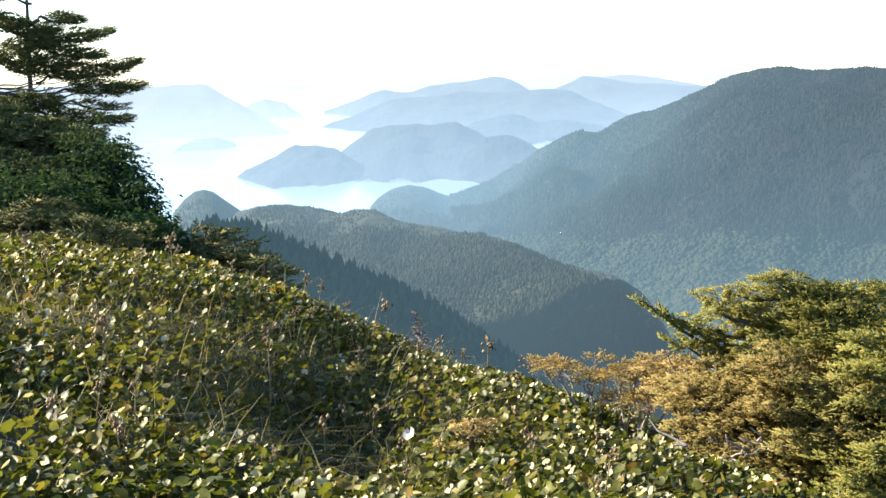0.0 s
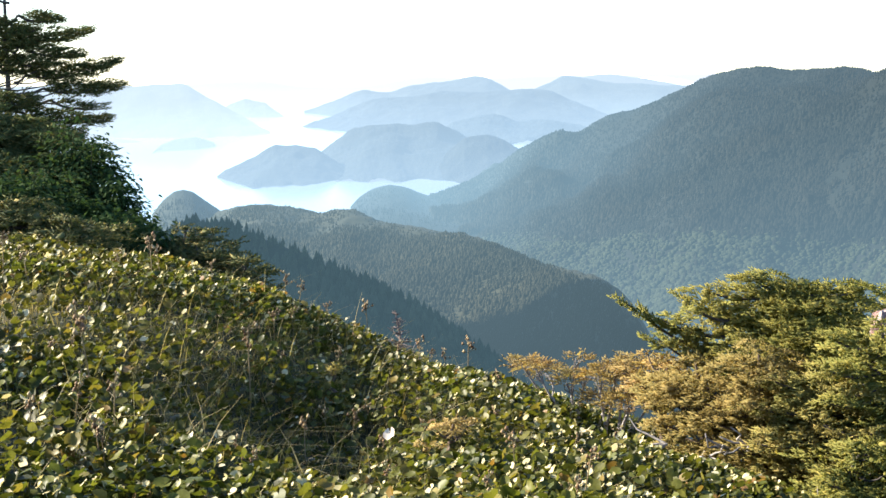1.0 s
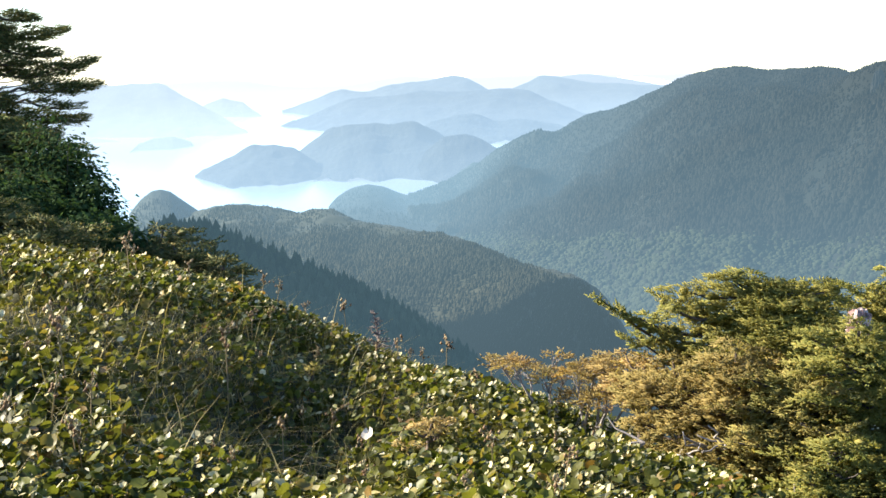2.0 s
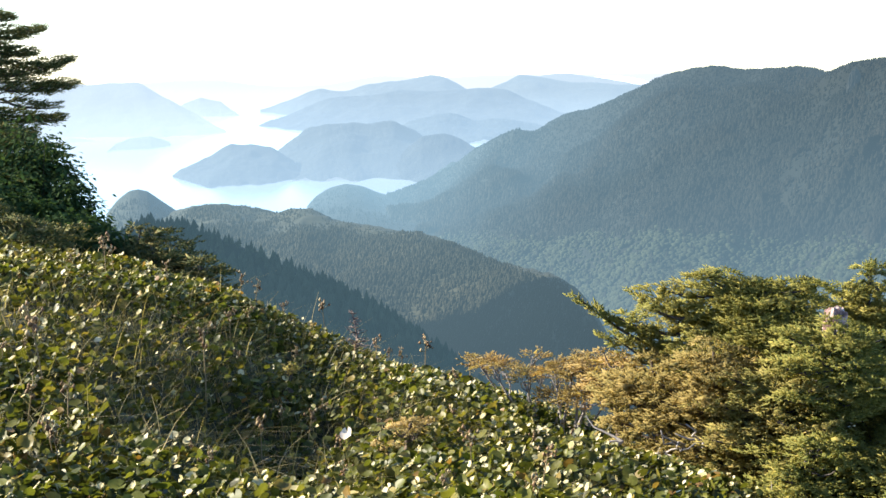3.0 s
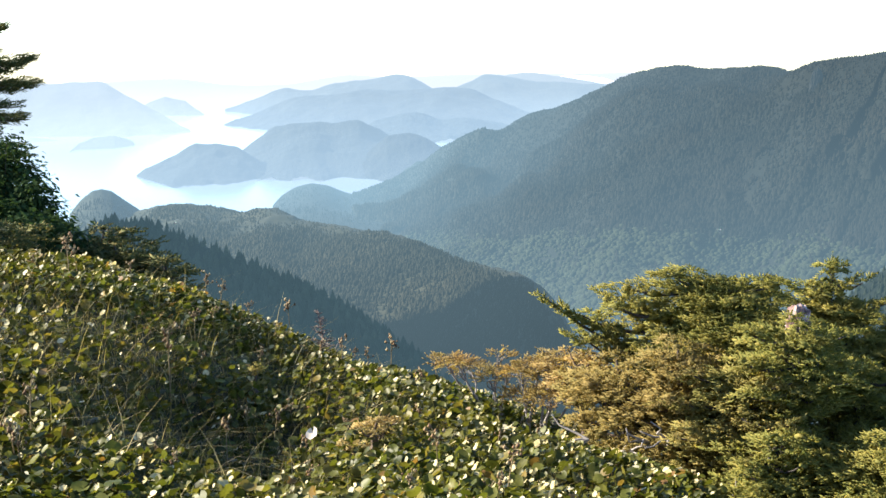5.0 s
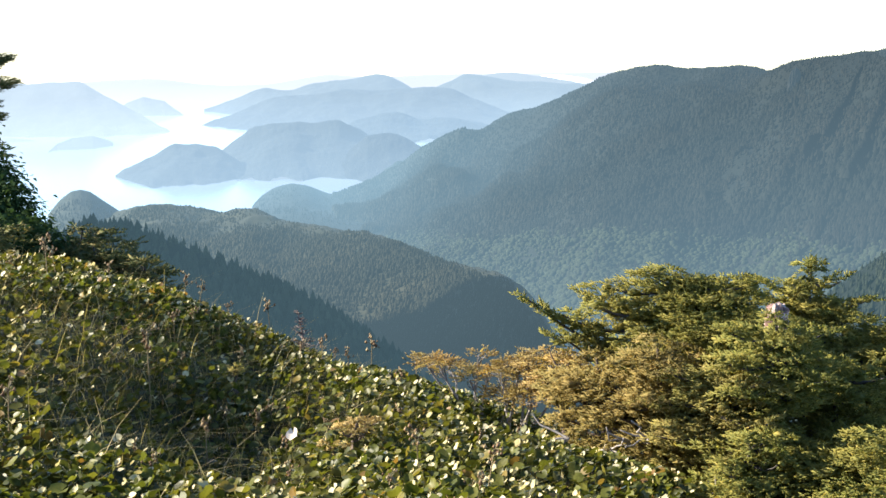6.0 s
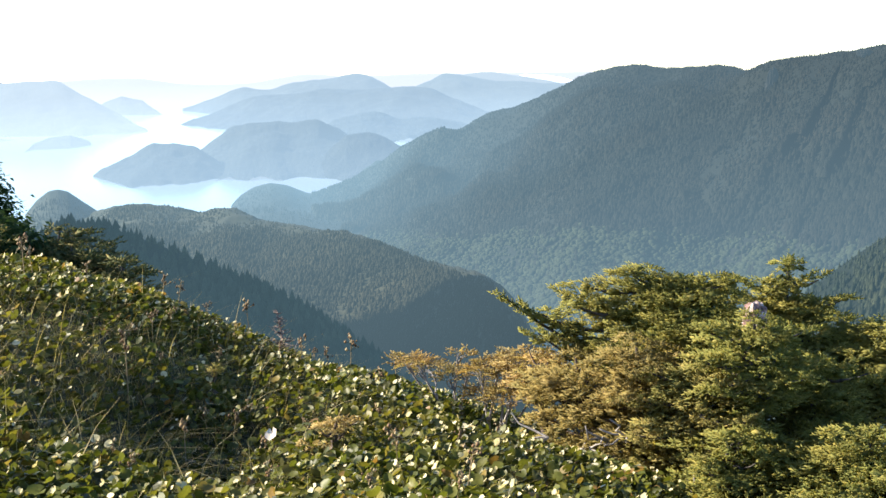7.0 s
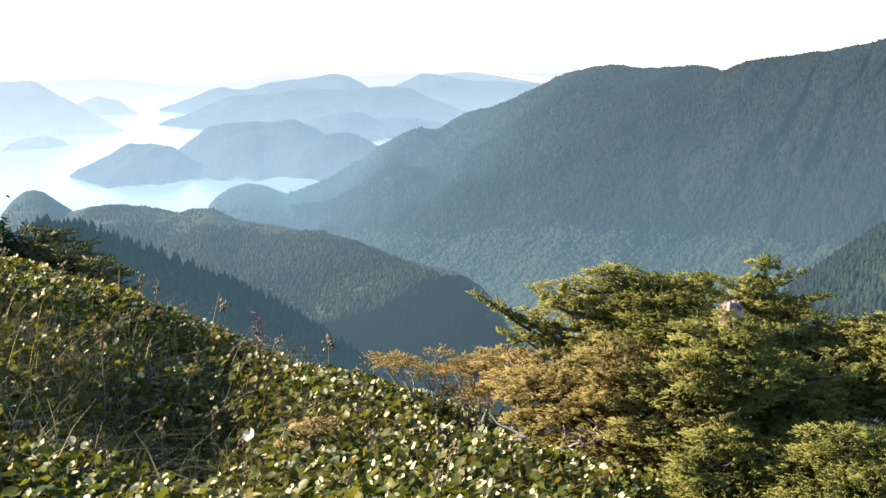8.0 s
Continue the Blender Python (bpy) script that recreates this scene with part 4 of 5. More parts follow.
def umbrella_shrub(az, r, clumps, label, seed, twigs=70):
    """A leaning, forked shrub: bare pale stems that each end in a flat clump of twigs. clumps: bearing, elevation, radius."""
    g = np.random.default_rng(seed)
    base = foot(az, r)
    root = tagged(new("hemlock_shrub"), label, "shrub")
    root.location = base
    fol = []
    for caz, cel, rad in clumps:
        c = at(caz, r + g.uniform(-0.25, 0.2), cel) - base
        t = np.linspace(0, 1, 7)[:, None]
        start = np.array([g.normal(0, 0.04), g.normal(0, 0.04), -0.05])
        bow = np.array([-c[1], c[0], 0]) * g.normal(0, 0.15) + np.array([0, 0, -0.12 * np.linalg.norm(c[:2])])
        path = start + (c - start) * t + bow * np.sin(t * math.pi) + g.normal(0, 0.01, (7, 3)) * t
        forks = [(path, np.linspace(0.018, 0.007, 7))]
        for k in range(5):
            a = g.uniform(0, 6.28)
            forks.append((np.array([path[5], (path[5] + c) / 2 + g.normal(0, 0.02, 3), c + np.array([math.cos(a), math.sin(a), -0.1]) * rad * g.uniform(0.5, 0.9)]), [0.007, 0.005, 0.003]))
        part("stem", raw_mesh("stem", *tubes(forks, 5), bark_pale), root, "bare pale weathered stem")
        n = int(twigs * (rad / 0.15) ** 1.5)
        a, q = g.uniform(0, 6.28, n), g.uniform(0, 1, n) ** 0.5
        pos = c + np.stack([np.cos(a) * q * rad * 1.15, np.sin(a) * q * rad, 0.32 * rad * (1 - q * q) + g.normal(0, 0.016, n)], -1)
        m = turns(a + g.normal(0, 0.6, n), g.normal(0.2, 0.2, n), g.normal(0, 0.3, n), g.uniform(0.07, 0.12, n))
        pick = g.integers(0, len(SPRAYS), n)
        fol += [strew(SPRAYS[k], pos[pick == k], m[pick == k]) for k in range(len(SPRAYS)) if (pick == k).any()]
    part("crown", raw_mesh("crown", *join(fol), needle_gold, True), root)


umbrella_shrub(7.0, 10.6, [(4.6, -13.5, 0.1), (5.2, -13.65, 0.14), (5.9, -13.95, 0.14), (6.7, -14.3, 0.08), (7.2, -13.2, 0.07), (7.5, -13.9, 0.08)], "sparse orange hemlock shrub with bare white forked stems", 39)
umbrella_shrub(8.6, 10.3, [(8.2, -14.0, 0.14), (9.0, -13.6, 0.14), (9.9, -13.35, 0.14), (9.3, -14.2, 0.17), (10.4, -13.7, 0.2), (8.6, -15.0, 0.18), (9.6, -15.2, 0.2), (10.8, -14.6, 0.22)], "golden yellow hemlock shrub with pale forked stems", 38, 85)

def pointed_leaf(seed):
    """A pointed oval leaf, one unit long, folded along its rib."""
    g = np.random.default_rng(seed)
    v = [(0, 0, 0), (0.45, 0, -0.03), (1.0, 0, -0.14), (0.4, -0.3 * g.uniform(0.8, 1.15), 0.05), (0.4, 0.3 * g.uniform(0.8, 1.15), 0.05)]
    f = [(0, 3, 1), (3, 2, 1), (0, 1, 4), (4, 1, 2)]
    return np.array(v, float), np.array(f)


BROAD = [pointed_leaf(k) for k in range(3)]


def leaf_shrub(name, base, radius, height, count, mat_leaf, mat_bark, label, seed, size=(0.06, 0.10)):
    """A dense broad-leaved shrub: stems that fork from the base, leaves in clumps at their ends."""
    g = np.random.default_rng(seed)
    base = np.asarray(base, float)
    stems, pos = [], []
    clumps = max(90, count // 26)
    for k in range(clumps):
        az, q = g.uniform(0, 6.28), g.uniform(0, 1) ** 0.5
        e = g.uniform(0.35, 1.0) ** 0.6
        tip = np.array([math.cos(az) * q * radius * g.uniform(0.85, 1.1), math.sin(az) * q * radius * g.uniform(0.85, 1.1), height * math.sqrt(max(0.05, 1 - q * q)) * e + 0.05])
        mid = tip * np.array([0.45, 0.45, 0.6])
        if k < 14:
            stems.append((np.array([np.zeros(3), mid * 0.5, mid, tip]), [0.016, 0.012, 0.009, 0.003]))
        n = count // clumps
        pos.append(tip + g.normal(0, 1, (n, 3)) * np.clip(np.array([0.09, 0.09, 0.07]) * (0.6 + radius * 0.5), 0, 0.075))
    pos = np.concatenate(pos)
    pos[:, 2] = np.maximum(pos[:, 2], 0.02)
    out = np.arctan2(pos[:, 1], pos[:, 0])
    m = turns(out + g.normal(0, 0.7, len(pos)), g.normal(-0.25, 0.4, len(pos)), g.normal(0, 0.4, len(pos)), g.uniform(*size, len(pos)))
    pick = g.integers(0, 3, len(pos))
    root = tagged(new(name), label, "shrub")
    root.location = base
    for st in stems:
        part("stem", raw_mesh("stem", *tubes([st], 4), mat_bark), root)
    part("crown", raw_mesh("crown", *join([strew(BROAD[k], pos[pick == k], m[pick == k]) for k in range(3)]), mat_leaf), root)
    return root


# leaf colour darkened and dulled to stand for the shade on these shrubs
leaf_shaded = foliage("shade_tinted_shrub_leaves", [(0.0, (0.03, 0.055, 0.02)), (0.6, (0.042, 0.074, 0.027)), (1.0, (0.062, 0.094, 0.033))], 0.85, 0.35, spec=0.05)
TREE_AZ, TREE_R = -17.8, 17.0


PADS = [  # flat pads of foliage: bearing and elevation of both ends, thickness, width, twigs
    (-17.5, 2.1, -15.8, 1.95, 0.07, 0.15, 110), (-18.2, 1.15, -14.6, 1.55, 0.12, 0.24, 300), (-17.5, 0.8, -15.0, 0.45, 0.08, 0.2, 180), (-17.75, 1.8, -20.1, 1.95, 0.13, 0.3, 240),
    (-17.3, 0.35, -20.1, 0.55, 0.16, 0.3, 280), (-18.0, 0.25, -16.0, 0.1, 0.08, 0.2, 130), (-17.3, -0.45, -13.5, 0.2, 0.13, 0.28, 340), (-16.6, -1.0, -13.35, -0.8, 0.10, 0.26, 260),
    (-16.35, -1.5, -14.1, -1.8, 0.04, 0.14, 60), (-17.75, -1.95, -13.95, -2.3, 0.12, 0.28, 270), (-18.6, -2.4, -15.1, -2.9, 0.14, 0.32, 280), (-17.8, -1.7, -20.3, -1.6, 0.14, 0.32, 240),
    (-19.1, 0.95, -16.9, 0.95, 0.12, 0.26, 170), (-19.0, -0.05, -16.9, -0.1, 0.10, 0.24, 150), (-19.2, -1.55, -16.9, -1.5, 0.16, 0.32, 220), (-19.0, 1.55, -16.8, 1.6, 0.10, 0.24, 150), (-18.5, 2.9, -20.5, 3.1, 0.13, 0.3, 180)]
BARE = [(-20.6, -0.6, -16.2, -0.5), (-20.6, -0.7, -15.7, -0.8), (-20.6, -0.8, -15.9, -1.0), (-20.6, -0.9, -15.4, -1.1), (-20.6, -1.0, -16.2, -1.25), (-20.6, -1.05, -16.9, -1.4), (-20.6, -0.75, -16.9, -0.35), (-18.2, -1.5, -14.6, -0.95), (-20.6, -0.85, -17.2, -0.65), (-17.75, 1.0, -16.8, 1.55)]
tall = grown("hemlock_tree", TREE_AZ, TREE_R, 6.8, reach=0.5, boughs=6, mat_needle=needle_shaded, mat_bark=bark_grey, label="hemlock with flat layered limbs, backlit darkness put into its needle colour", seed=41, count=60, width=0.2, length=0.15, low=0.9, limb=0.02, rise=0.12,
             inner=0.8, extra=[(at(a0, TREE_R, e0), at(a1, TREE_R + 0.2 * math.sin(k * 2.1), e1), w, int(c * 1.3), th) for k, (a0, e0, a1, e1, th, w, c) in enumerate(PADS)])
for a0, e0, *_ in PADS:  # where each pad's limb leaves the trunk
    p0, p1 = at(TREE_AZ, TREE_R, e0 - 0.3), at(a0, TREE_R, e0)
    t5 = np.linspace(0, 1, 4)[:, None]
    part("limb", raw_mesh("limb", *tubes([(p0 + (p1 - p0) * t5 + np.array([0, 0, -0.03]) * np.sin(t5 * 3.14) - np.array(tall.location), np.linspace(0.02, 0.016, 4))], 5), bark_grey), tall)
for a0, e0, a1, e1 in BARE:
    p0, p1 = at(a0, TREE_R, e0), at(a1, TREE_R - 0.1, e1)
    t5 = np.linspace(0, 1, 6)[:, None]
    path = p0 + (p1 - p0) * t5 + np.array([0, 0, -0.12]) * np.sin(t5 * 3.14) + np.random.default_rng(int(abs(e0 * 100) + abs(e1 * 10))).normal(0, 0.018, (6, 3))
    part("bare_limb", raw_mesh("bare_limb", *tubes([(path - np.array(tall.location), np.linspace(0.018, 0.005, 6))], 5), bark_grey), tall)
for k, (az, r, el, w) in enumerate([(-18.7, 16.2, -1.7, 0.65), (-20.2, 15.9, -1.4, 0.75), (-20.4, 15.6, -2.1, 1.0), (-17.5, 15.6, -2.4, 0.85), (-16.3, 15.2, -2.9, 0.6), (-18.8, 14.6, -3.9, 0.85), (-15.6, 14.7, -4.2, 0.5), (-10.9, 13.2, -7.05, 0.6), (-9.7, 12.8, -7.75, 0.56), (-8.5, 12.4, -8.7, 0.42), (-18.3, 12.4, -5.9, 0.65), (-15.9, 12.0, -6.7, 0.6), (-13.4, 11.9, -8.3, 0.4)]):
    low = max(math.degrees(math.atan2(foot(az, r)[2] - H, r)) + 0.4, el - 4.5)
    hemlock("hemlock_shrub", az, r, [(low, w * 0.9), (low + 0.55 * (el - low), w), (low + 0.8 * (el - low), w * 0.75), (el, w * 0.2)], needle_shaded if k < 7 else needle_dusk,
            "hemlock scrub on the rise, shade put into its needle colour", 50 + k, size=0.24 if k < 7 else 0.18, tufts=32 if k < 7 else 44, length=0.135 if k < 7 else 0.1, gap=0.1, spread=0.5, category="shrub", inner=k > 6)
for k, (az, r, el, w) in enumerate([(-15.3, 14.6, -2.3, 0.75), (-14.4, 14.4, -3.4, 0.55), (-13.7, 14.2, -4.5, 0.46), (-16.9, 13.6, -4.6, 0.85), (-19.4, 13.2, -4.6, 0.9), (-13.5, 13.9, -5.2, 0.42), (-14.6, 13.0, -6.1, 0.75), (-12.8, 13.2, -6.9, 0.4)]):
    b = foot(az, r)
    leaf_shrub("leafy_shrub", b, w, at(az, r, el)[2] - b[2], int(7500 * w + 2000), leaf_shaded, bark_grey, "dense green broad-leaved shrub, shade put into its leaf colour", 60 + k, (0.05, 0.082))

hemlock("hemlock_shrub", 1.2, 7.3, [(-17.7, 0.13), (-16.9, 0.17), (-16.2, 0.12), (-15.7, 0.05)], needle_gold, "small yellowing hemlock seedling among marsh leaves", 71, size=0.062, length=0.05, tufts=260, gap=0.15, spread=0.11, category="shrub", bark_mat=bark_brown)
hemlock("hemlock_shrub", -7.7, 10.7, [(-11.0, 0.2), (-10.5, 0.17), (-10.05, 0.06)], needle_mid, "low golden hemlock sprig on the crest of the slope", 72, size=0.085, length=0.06, tufts=160, gap=0.2, spread=0.14, category="shrub", bark_mat=bark_brown)
hemlock("hemlock_shrub", -3.9, 9.0, [(-14.4, 0.09), (-14.0, 0.1), (-13.6, 0.04)], needle_mid, "tiny yellowing hemlock seedling in the hollow", 73, size=0.05, length=0.045, tufts=260, gap=0.2, spread=0.1, category="shrub", bark_mat=bark_brown)


def dead_sapling(az, r, height, seed):
    """A small dead spire with bare, crooked side twigs."""
    g = np.random.default_rng(seed)
    root = tagged(new("dead_sapling"), "small dead brown sapling with bare crooked twigs", "sapling")
    root.location = foot(az, r)
    t = np.linspace(0, 1, 7)
    stem = np.stack([0.03 * np.sin(t * 4), 0.02 * t, height * t], -1)
    part("trunk", raw_mesh("trunk", *tubes([(stem, np.linspace(0.014, 0.005, 7))], 6), bark_dead), root)
    for k in range(78):
        h = g.uniform(0.04, 0.99)
        a = np.array([np.interp(h, t, stem[:, i]) for i in range(3)])
        az2, ln = k * 2.4, (1.05 - h) ** 1.3 * 0.2 * g.uniform(0.4, 1.3) + 0.035
        d = np.array([math.cos(az2), math.sin(az2), g.uniform(-0.1, 0.5)])
        p = a + d * ln * np.linspace(0, 1, 4)[:, None] + g.normal(0, 0.008, (4, 3)) * np.linspace(0, 1, 4)[:, None]
        side = (np.array([p[2], p[2] + np.array([d[1], -d[0], 0.4]) * ln * 0.4]), [0.003, 0.0015])
        part("twig", raw_mesh("twig", *tubes([(p, np.linspace(0.005, 0.0018, 4)), side], 4), bark_dead), root)


bark_dead = bark("dead_brown_bark", (0.08, 0.055, 0.048), (0.24, 0.18, 0.155))
dead_sapling(-1.2, 11.0, 0.54, 81)


def m_rock(nt, b):
    n = noise_node(nt, 14, 5, 0.7)
    col = ramp(nt, n, [(0.42, (0.1, 0.055, 0.045)), (0.5, (0.28, 0.16, 0.135)), (0.58, (0.48, 0.41, 0.36))])
    col = blend(nt, ramp(nt, noise_node(nt, 40, 3), [(0.55, (0, 0, 0)), (0.65, (0.7,) * 3)]), col, (0.12, 0.1, 0.09))
    nt.links.new(col, b.inputs["Base Color"])
    b.inputs["Roughness"].default_value = 0.8
    bump(nt, b, noise_node(nt, 50, 4), 0.7, 0.01)


def boulder(az, r, top_el, wide, seed):
    """A tall blunt stone that stands in the scrub."""
    base, top = foot(az, r), at(az, r, top_el)
    h = top[2] - base[2] + 0.1
    bm = bmesh.new()
    bmesh.ops.create_icosphere(bm, subdivisions=4, radius=1.0)
    for v in bm.verts:
        p = v.co.copy()
        k = 1 + 0.2 * noise.noise(p * 1.8 + Vector((seed, 0, 0))) + 0.16 * noise.noise(p * 4)
        z = h - 0.1 - wide + p.z * wide if p.z > 0 else (h - wide) * (1 + p.z) - 0.1
        v.co = Vector((p.x * wide * k, p.y * wide * k, z + 0.03 * noise.noise(p * 3.0) + 0.015 * noise.noise(p * 7)))
    me = bpy.data.meshes.new("boulder")
    bm.to_mesh(me)
    bm.free()
    me.materials.append(material("pink_lichened_rock", m_rock))
    ob = tagged(new("boulder", me), "pink and white lichened boulder standing among hemlock", "rock")
    ob.location = base


boulder(20.55, 9.1, -10.47, 0.084, 5)
hemlock("hemlock_shrub", 20.5, 8.7, [(-15.5, 0.34), (-13.4, 0.36), (-11.9, 0.3), (-11.08, 0.14)], needle_sun, "dense green hemlock shrub in front of a pink boulder", 74, size=0.14, gap=0.15, category="shrub", dead=3,
        arms=[((20.5, 8.7, -12.1), (18.3, 8.6, -11.75), 0.14, 0.08), ((20.5, 8.7, -12.0), (22.6, 8.6, -11.7), 0.13, 0.07), ((20.5, 8.6, -13.2), (18.0, 8.4, -13.1), 0.15, 0.08), ((20.6, 8.6, -13.6), (22.9, 8.4, -13.7), 0.14, 0.07), ((20.3, 8.5, -14.4), (18.2, 8.3, -14.5), 0.13, 0.07)])
fallen = tagged(new("dead_stick", raw_mesh("dead_stick", *tubes([(np.array([(0, 0, 0), (0.05, 0.02, 0.12), (0.12, 0.02, 0.28)]), [0.007, 0.006, 0.003]), (np.array([(0.05, 0.02, 0.12), (0.13, 0.0, 0.17)]), [0.004, 0.002])], 5), bark_pale)),
                "bleached forked dead stick standing in the leaves", "stick")
fallen.location = foot(-0.95, 10.9)


# ---- leafy ground cover, grass and stalks ----
def leaf_template(seed, points=10, cup=0.16, fold=0.18):
    """A round, notched marsh leaf, one unit across, cupped and folded a little along its rib, with its stalk."""
    g = np.random.default_rng(seed)
    v, f = [(0, 0, 0)], []
    for k in range(points):
        a = -math.pi + 0.32 + (2 * math.pi - 0.64) * k / (points - 1)
        r = 0.5 * g.uniform(0.88, 1.08) * (1 + 0.08 * math.cos(a))
        x, y = r * math.cos(a) + 0.08, r * math.sin(a)
        v.append((x, y, cup * r * 2 * g.uniform(0.3, 1.3) * 0.5 + fold * abs(y) + g.normal(0, 0.02)))
    f += [(0, k, k + 1) for k in range(1, points)]
    n = len(v)
    v += [(0.0, -0.02, 0), (0.0, 0.02, 0), (-0.35, 0, -1.3)]
    f.append((n, n + 1, n + 2))
    return np.array(v, float), np.array(f)


LEAVES = [leaf_template(k, cup=c, fold=fo) for k, (c, fo) in enumerate([(0.4, 0.08), (0.22, 0.22), (0.55, 0.04), (-0.3, 0.1)])]


def m_marsh_leaf(per_object):
    return foliage("marsh_leaf_single" if per_object else "marsh_leaf",
                   [(0.0, (0.036, 0.044, 0.01)), (0.4, (0.074, 0.086, 0.016)), (0.7, (0.128, 0.14, 0.024)), (0.9, (0.185, 0.18, 0.036)), (0.97, (0.23, 0.17, 0.042)), (0.99, (0.23, 0.115, 0.04)), (1.0, (0.36, 0.31, 0.15))],
                   0.45, 0.42, (1.0, 1.0, 0.4), patch=0.8, patch_tint=(0.15, 0.1, 0.026), patch_amount=0.25, spec=0.2, per_object=per_object)


mat_leaf, mat_leaf_one = m_marsh_leaf(False), m_marsh_leaf(True)


def leaf_poses(g, x, y, size_low=0.036, size_high=0.08, tilt=0.75, lift=(0.0, 0.24)):
    n = len(x)
    z = H + knoll(x, y) + g.uniform(*lift, n) + 0.05 * fbm(x * 2.2, y * 2.2, 77, 3)
    nrm = np.array([0, 0, 1.0]) + 0.42 * np.array(sun_dir) + g.normal(0, tilt, (n, 3))  # the leaves lean to the sun
    nrm[:, 2] = np.abs(nrm[:, 2]) + 0.05
    return np.stack([x, y, z], -1), facing(nrm, g.uniform(0, 6.28, n), g.uniform(size_low, size_high, n))


def cover_mask(x, y, g):
    """Where the leaves grow: thin in the grassy hollow and under the scrub."""
    hollow = np.exp(-((x + 0.9) / 0.8) ** 2 - ((y - 7.5) / 1.4) ** 2)
    hollow = hollow + 0.8 * np.exp(-((x + 3.0) / 1.1) ** 2 - ((y - 8.6) / 1.0) ** 2)
    lump = 0.5 + 0.5 * fbm(x * 1.6, y * 1.6, 91, 3)
    return g.uniform(0, 1, len(x)) < np.clip(0.03 + 1.1 * lump - 0.42 * hollow - 0.05 * np.clip((-x - 0.6) / 1.5, 0, 1), 0.08, 1)


def sector(g, n, a0, a1, r0, r1):
    az, r = np.radians(g.uniform(a0, a1, n)), np.sqrt(g.uniform(r0 ** 2, r1 ** 2, n))
    return np.sin(az) * r, np.cos(az) * r


g = np.random.default_rng(101)
x, y = sector(g, 84000, -25, 33, 3.6, 12.6)
xn, yn = sector(g, 13000, -180, 180, 1.5, 4.4)
x, y = np.concatenate([x, xn]), np.concatenate([y, yn])
keep = cover_mask(x, y, g) & ((y < 7.0) | (x < 0.27 * y + 0.4))
pos, mats = leaf_poses(g, x[keep], y[keep])
pick = g.integers(0, 4, len(pos))
leafy = tagged(new("leafy_ground_cover", raw_mesh("leafy_ground_cover", *join([strew(LEAVES[k], pos[pick == k], mats[pick == k]) for k in range(4)]), mat_leaf, True)),
               "dense green and yellow marsh leaves covering the slope", "ground cover", kind="stuff")

# small cream leaves that stand over the rest: sun glints painted as pale leaf colour
mat_glint = foliage("glint_marsh_leaf", [(0.0, (0.46, 0.4, 0.18)), (0.5, (0.64, 0.56, 0.31)), (1.0, (0.78, 0.69, 0.44))], 0.5, 0.35, (1.0, 0.95, 0.7), spec=0.2)
x, y = sector(g, 6000, -25, 24, 3.0, 12.4)
# few painted glints in the hollow, where shade falls
dip = np.exp(-((x + 0.75) / 0.95) ** 2 - ((y - 7.6) / 1.5) ** 2)
keep = cover_mask(x, y, g) & ((y < 7.0) | (x < 0.27 * y + 0.4)) & (g.uniform(0, 1, len(x)) > 0.85 * dip)
x, y = x[keep], y[keep]
z = H + knoll(x, y) + g.uniform(0.17, 0.26, len(x)) + 0.05 * fbm(x * 2.2, y * 2.2, 77, 3)
nrm = np.array([0, 0, 0.6]) + 0.7 * np.array(sun_dir) + np.array([0, -0.35, 0]) + g.normal(0, 0.45, (len(x), 3))
mats = facing(nrm, g.uniform(0, 6.28, len(x)), 0.02 + 0.036 * g.uniform(0, 1, len(x)) ** 1.6)
pos, pick = np.stack([x, y, z], -1), g.integers(0, 4, len(x))
# bleached is the mesh of painted glints
bleached = raw_mesh("bleached_leaves", *join([strew(LEAVES[k], pos[pick == k], mats[pick == k]) for k in range(4)]), mat_glint, True)
tagged(part("bleached_leaves", bleached, leafy, "small cream leaves over the green ones, painted as sun glints"), kind="stuff")
one = [raw_mesh("leaf", *LEAVES[k], mat_leaf_one, True) for k in range(4)]
x, y = sector(g, 300, -18, 14, 4.9, 7.5)  # the nearest leaves
pos, mats = leaf_poses(g, x, y, 0.05, 0.085, 0.7, (0.13, 0.19))
for k in range(300):
    part("leaf", one[k % 4], leafy, m=Matrix.Translation(pos[k]) @ Matrix(mats[k].tolist()).to_4x4())


p = at(-1.55, 6.9, -16.6)
pale = raw_mesh("leaf", *LEAVES[0], foliage("bleached_leaf", [(0.0, (0.78, 0.66, 0.54)), (1.0, (0.84, 0.72, 0.6))], 0.5, 0.3), True)
part("leaf", pale, leafy, "large pale leaf turned to the sun", Matrix.Translation((p[0], p[1], p[2])) @ Matrix(facing(np.array([[-0.5, -0.75, 0.6]]), np.array([1.0]), [0.075])[0].tolist()).to_4x4())


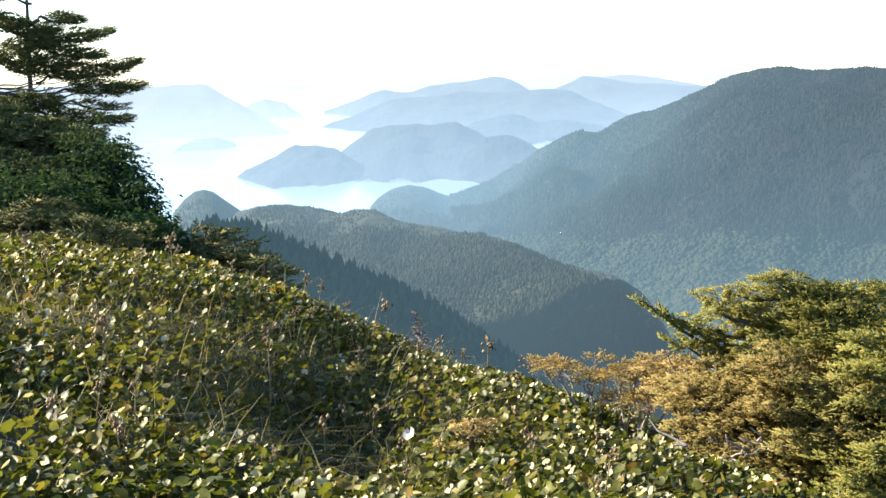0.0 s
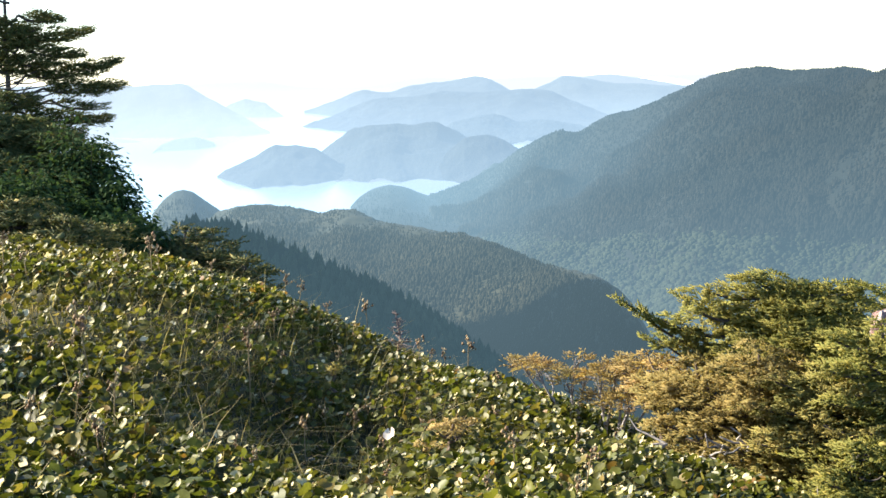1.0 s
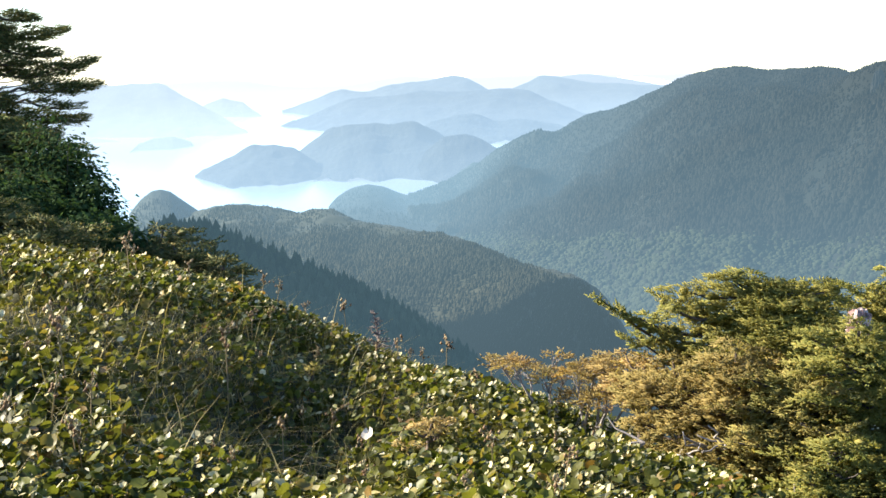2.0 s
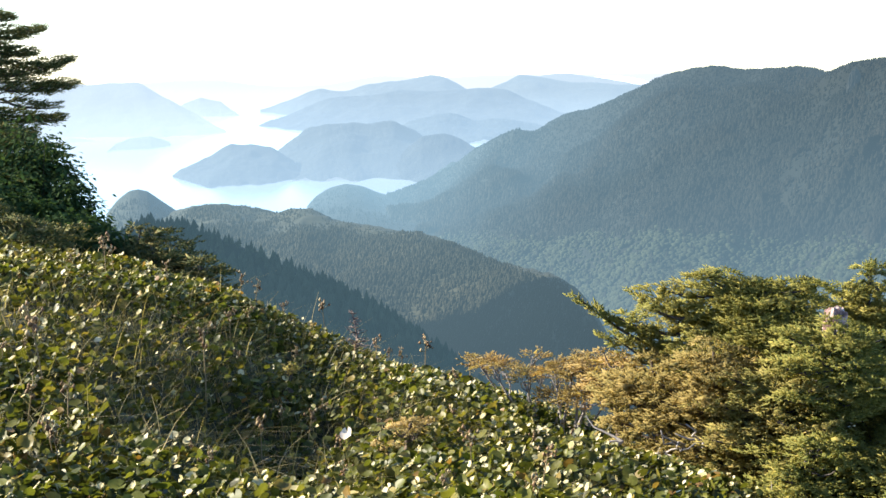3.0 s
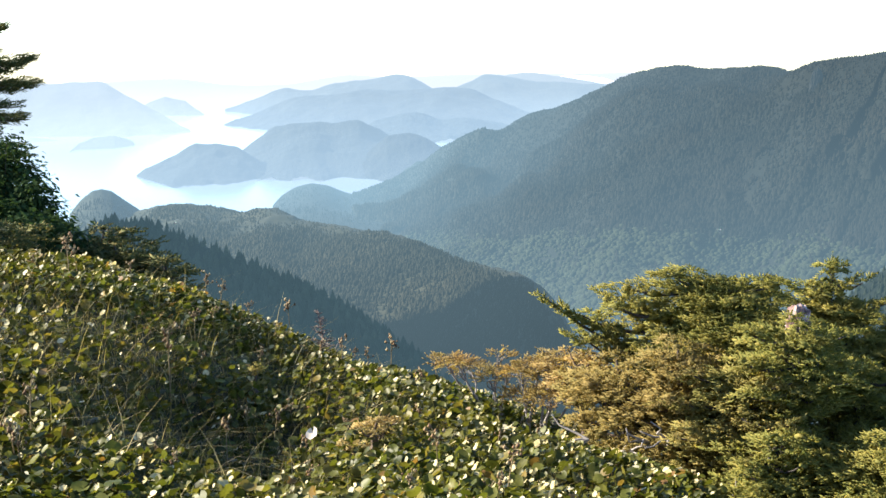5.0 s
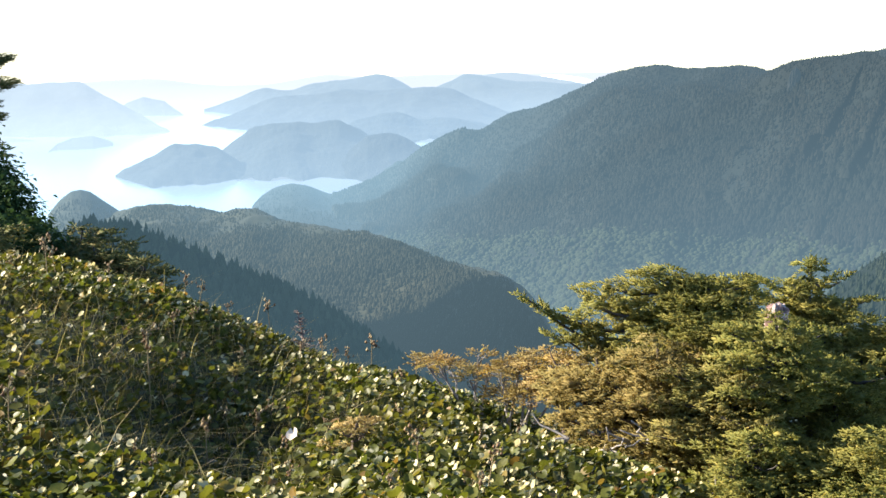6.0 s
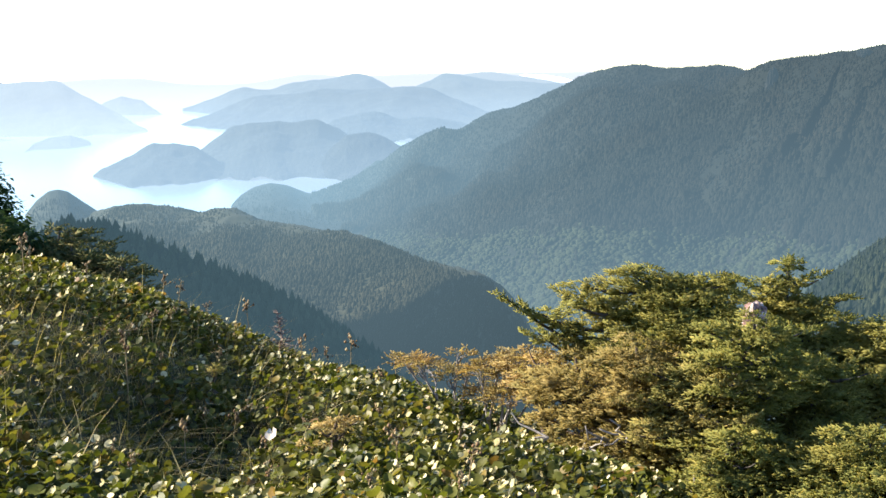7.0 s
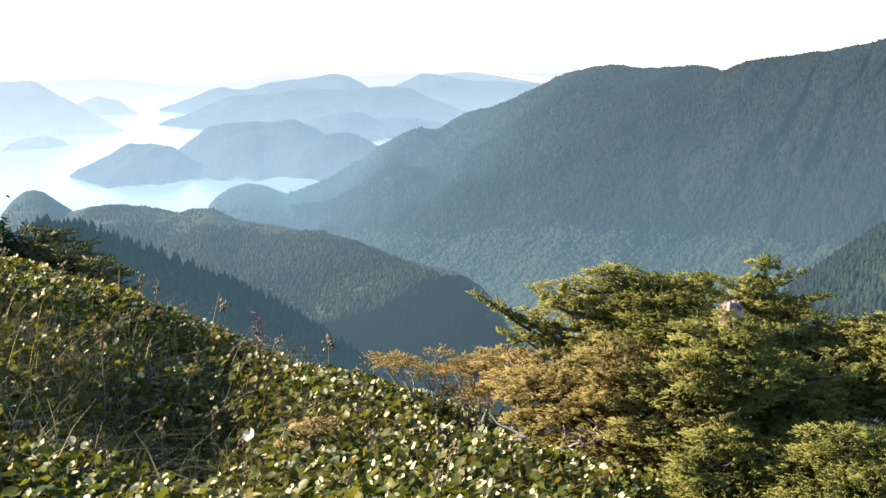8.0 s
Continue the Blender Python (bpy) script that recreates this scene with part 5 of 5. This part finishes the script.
def blade_arrays(g, x, y, low, high, width=0.0027, bend=1.5):
    """Arching grass blades, tapered in four steps."""
    n = len(x)
    base = np.stack([x, y, H + knoll(x, y)], -1)
    ln, az, b = g.uniform(low, high, n), g.uniform(0, 6.28, n), g.uniform(0.15, bend, n)
    d = np.stack([np.cos(az), np.sin(az), np.zeros(n)], -1)
    sd = np.stack([-np.sin(az), np.cos(az), np.zeros(n)], -1)
    rows = []
    for k, t in enumerate((0, 0.35, 0.7, 1.0)):
        c = base + d * (ln * (b * t * t + 0.12 * t))[:, None] + np.array([0, 0, 1.0]) * (ln * (t - 0.45 * b * t * t))[:, None]
        w = width * (1 - 0.85 * t) * g.uniform(0.7, 1.3, n)
        rows += [c - sd * w[:, None], c + sd * w[:, None]]
    v = np.stack(rows, 1).reshape(-1, 3)
    q = np.array([(0, 1, 3), (0, 3, 2), (2, 3, 5), (2, 5, 4), (4, 5, 7), (4, 7, 6)])
    return v, (q[None] + (np.arange(n) * 8)[:, None, None]).reshape(-1, 3)


mat_grass = foliage("grass_blades", [(0.0, (0.08, 0.085, 0.024)), (0.35, (0.15, 0.14, 0.04)), (0.75, (0.33, 0.25, 0.09)), (1.0, (0.62, 0.5, 0.25))], 0.5, 0.4, spec=0.2)
pairs = []
x, y = sector(g, 3600, -25, 14, 4.4, 12.2)
pairs.append(blade_arrays(g, x, y, 0.12, 0.32))
x, y = -1.2 + g.normal(0, 0.9, 2000), 8.0 + g.normal(0, 1.2, 2000)
pairs.append(blade_arrays(g, x, y, 0.2, 0.46, 0.0022, 1.9))
x, y = sector(g, 1900, -25, 2, 8.2, 11.8)
pairs.append(blade_arrays(g, x, y, 0.18, 0.42, 0.0032, 1.8))
x, y = sector(g, 420, -25, 0, 5.5, 11.0)
pairs.append(blade_arrays(g, x, y, 0.34, 0.6, 0.0036, 1.5))
tagged(new("grass", raw_mesh("grass", *join(pairs), mat_grass)), "thin arching green and straw-coloured grass blades", "grass", kind="stuff")

mat_stem = foliage("dry_stem", [(0.0, (0.2, 0.14, 0.065)), (1.0, (0.4, 0.32, 0.17))], 0.7, 0.2)
mat_seed = foliage("seed_head", [(0.0, (0.12, 0.06, 0.03)), (0.6, (0.26, 0.16, 0.07)), (1.0, (0.45, 0.36, 0.2))], 0.7, 0.15)


def stalk_meshes(seed):
    """A dry flower stalk, one unit high, and its branched head of seed pods."""
    g = np.random.default_rng(seed)
    t = np.linspace(0, 1, 6)
    path = np.stack([0.05 * np.sin(t * 2 + seed), 0.04 * t * t, t], -1)
    pods, twigs = [], []
    oct_v = np.array([(1, 0, 0), (0, 1, 0), (-1, 0, 0), (0, -1, 0), (0, 0, 1.5), (0, 0, -1.2)], float)
    oct_f = np.array([(0, 1, 4), (1, 2, 4), (2, 3, 4), (3, 0, 4), (1, 0, 5), (2, 1, 5), (3, 2, 5), (0, 3, 5)])
    for k in range(14):
        h = g.uniform(0.74, 1.0)
        a = np.array([np.interp(h, t, path[:, i]) for i in range(3)])
        e = a + np.array([g.normal(0, 0.05), g.normal(0, 0.05), g.uniform(0.02, 0.09)])
        twigs.append((np.array([a, e]), [0.005, 0.004]))
        pods.append((oct_v * g.uniform(0.016, 0.032) + e, oct_f))
    return raw_mesh("stem", *tubes([(path, np.linspace(0.011, 0.006, 6))] + twigs, 4), mat_stem), raw_mesh("seed_head", *join(pods), mat_seed)


STALKS = [stalk_meshes(k) for k in range(4)]


def stalk(az, r, tall, k, lean):
    b = foot(az, r)
    ob = tagged(new("flower_stalk"), "dry brown flower stalk with a small seed head", "plant", "dry flower stalks on the slope")
    ob.matrix_basis = Matrix.Translation(Vector(b)) @ pose(0, 0, 0, lean[0], lean[1], k * 77) @ Matrix.Scale(tall, 4)
    for nm, me in zip(("stem", "seed_head"), STALKS[k % 4]):
        tagged(part(nm, me, ob), kind="stuff" if nm == "seed_head" else "")


for k, (az, r, tall) in enumerate([(-12.3, 10.4, 0.42), (-11.9, 10.5, 0.36), (-6.5, 11.0, 0.36), (-5.9, 11.0, 0.34), (-4.5, 11.1, 0.27), (-2.7, 11.1, 0.42), (1.1, 11.0, 0.3), (2.0, 11.0, 0.42), (0.5, 11.0, 0.27),
                                   (4.0, 10.7, 0.33), (-8.2, 8.2, 0.5), (-15.0, 7.0, 0.5), (-1.6, 7.4, 0.3), (-5.5, 7.6, 0.36), (-9.5, 10.8, 0.3), (-17.5, 9.5, 0.36), (-18.6, 9.8, 0.4), (-3.4, 8.0, 0.34)]):
    stalk(az, r, tall * 1.2, k, ((k * 37 % 11) - 5, (k * 53 % 13) - 6))
for k in range(34):
    stalk(g.uniform(-20, 12), g.uniform(5.2, 10.5), g.uniform(0.2, 0.42), k + 3, (g.normal(0, 8), g.normal(0, 8)))
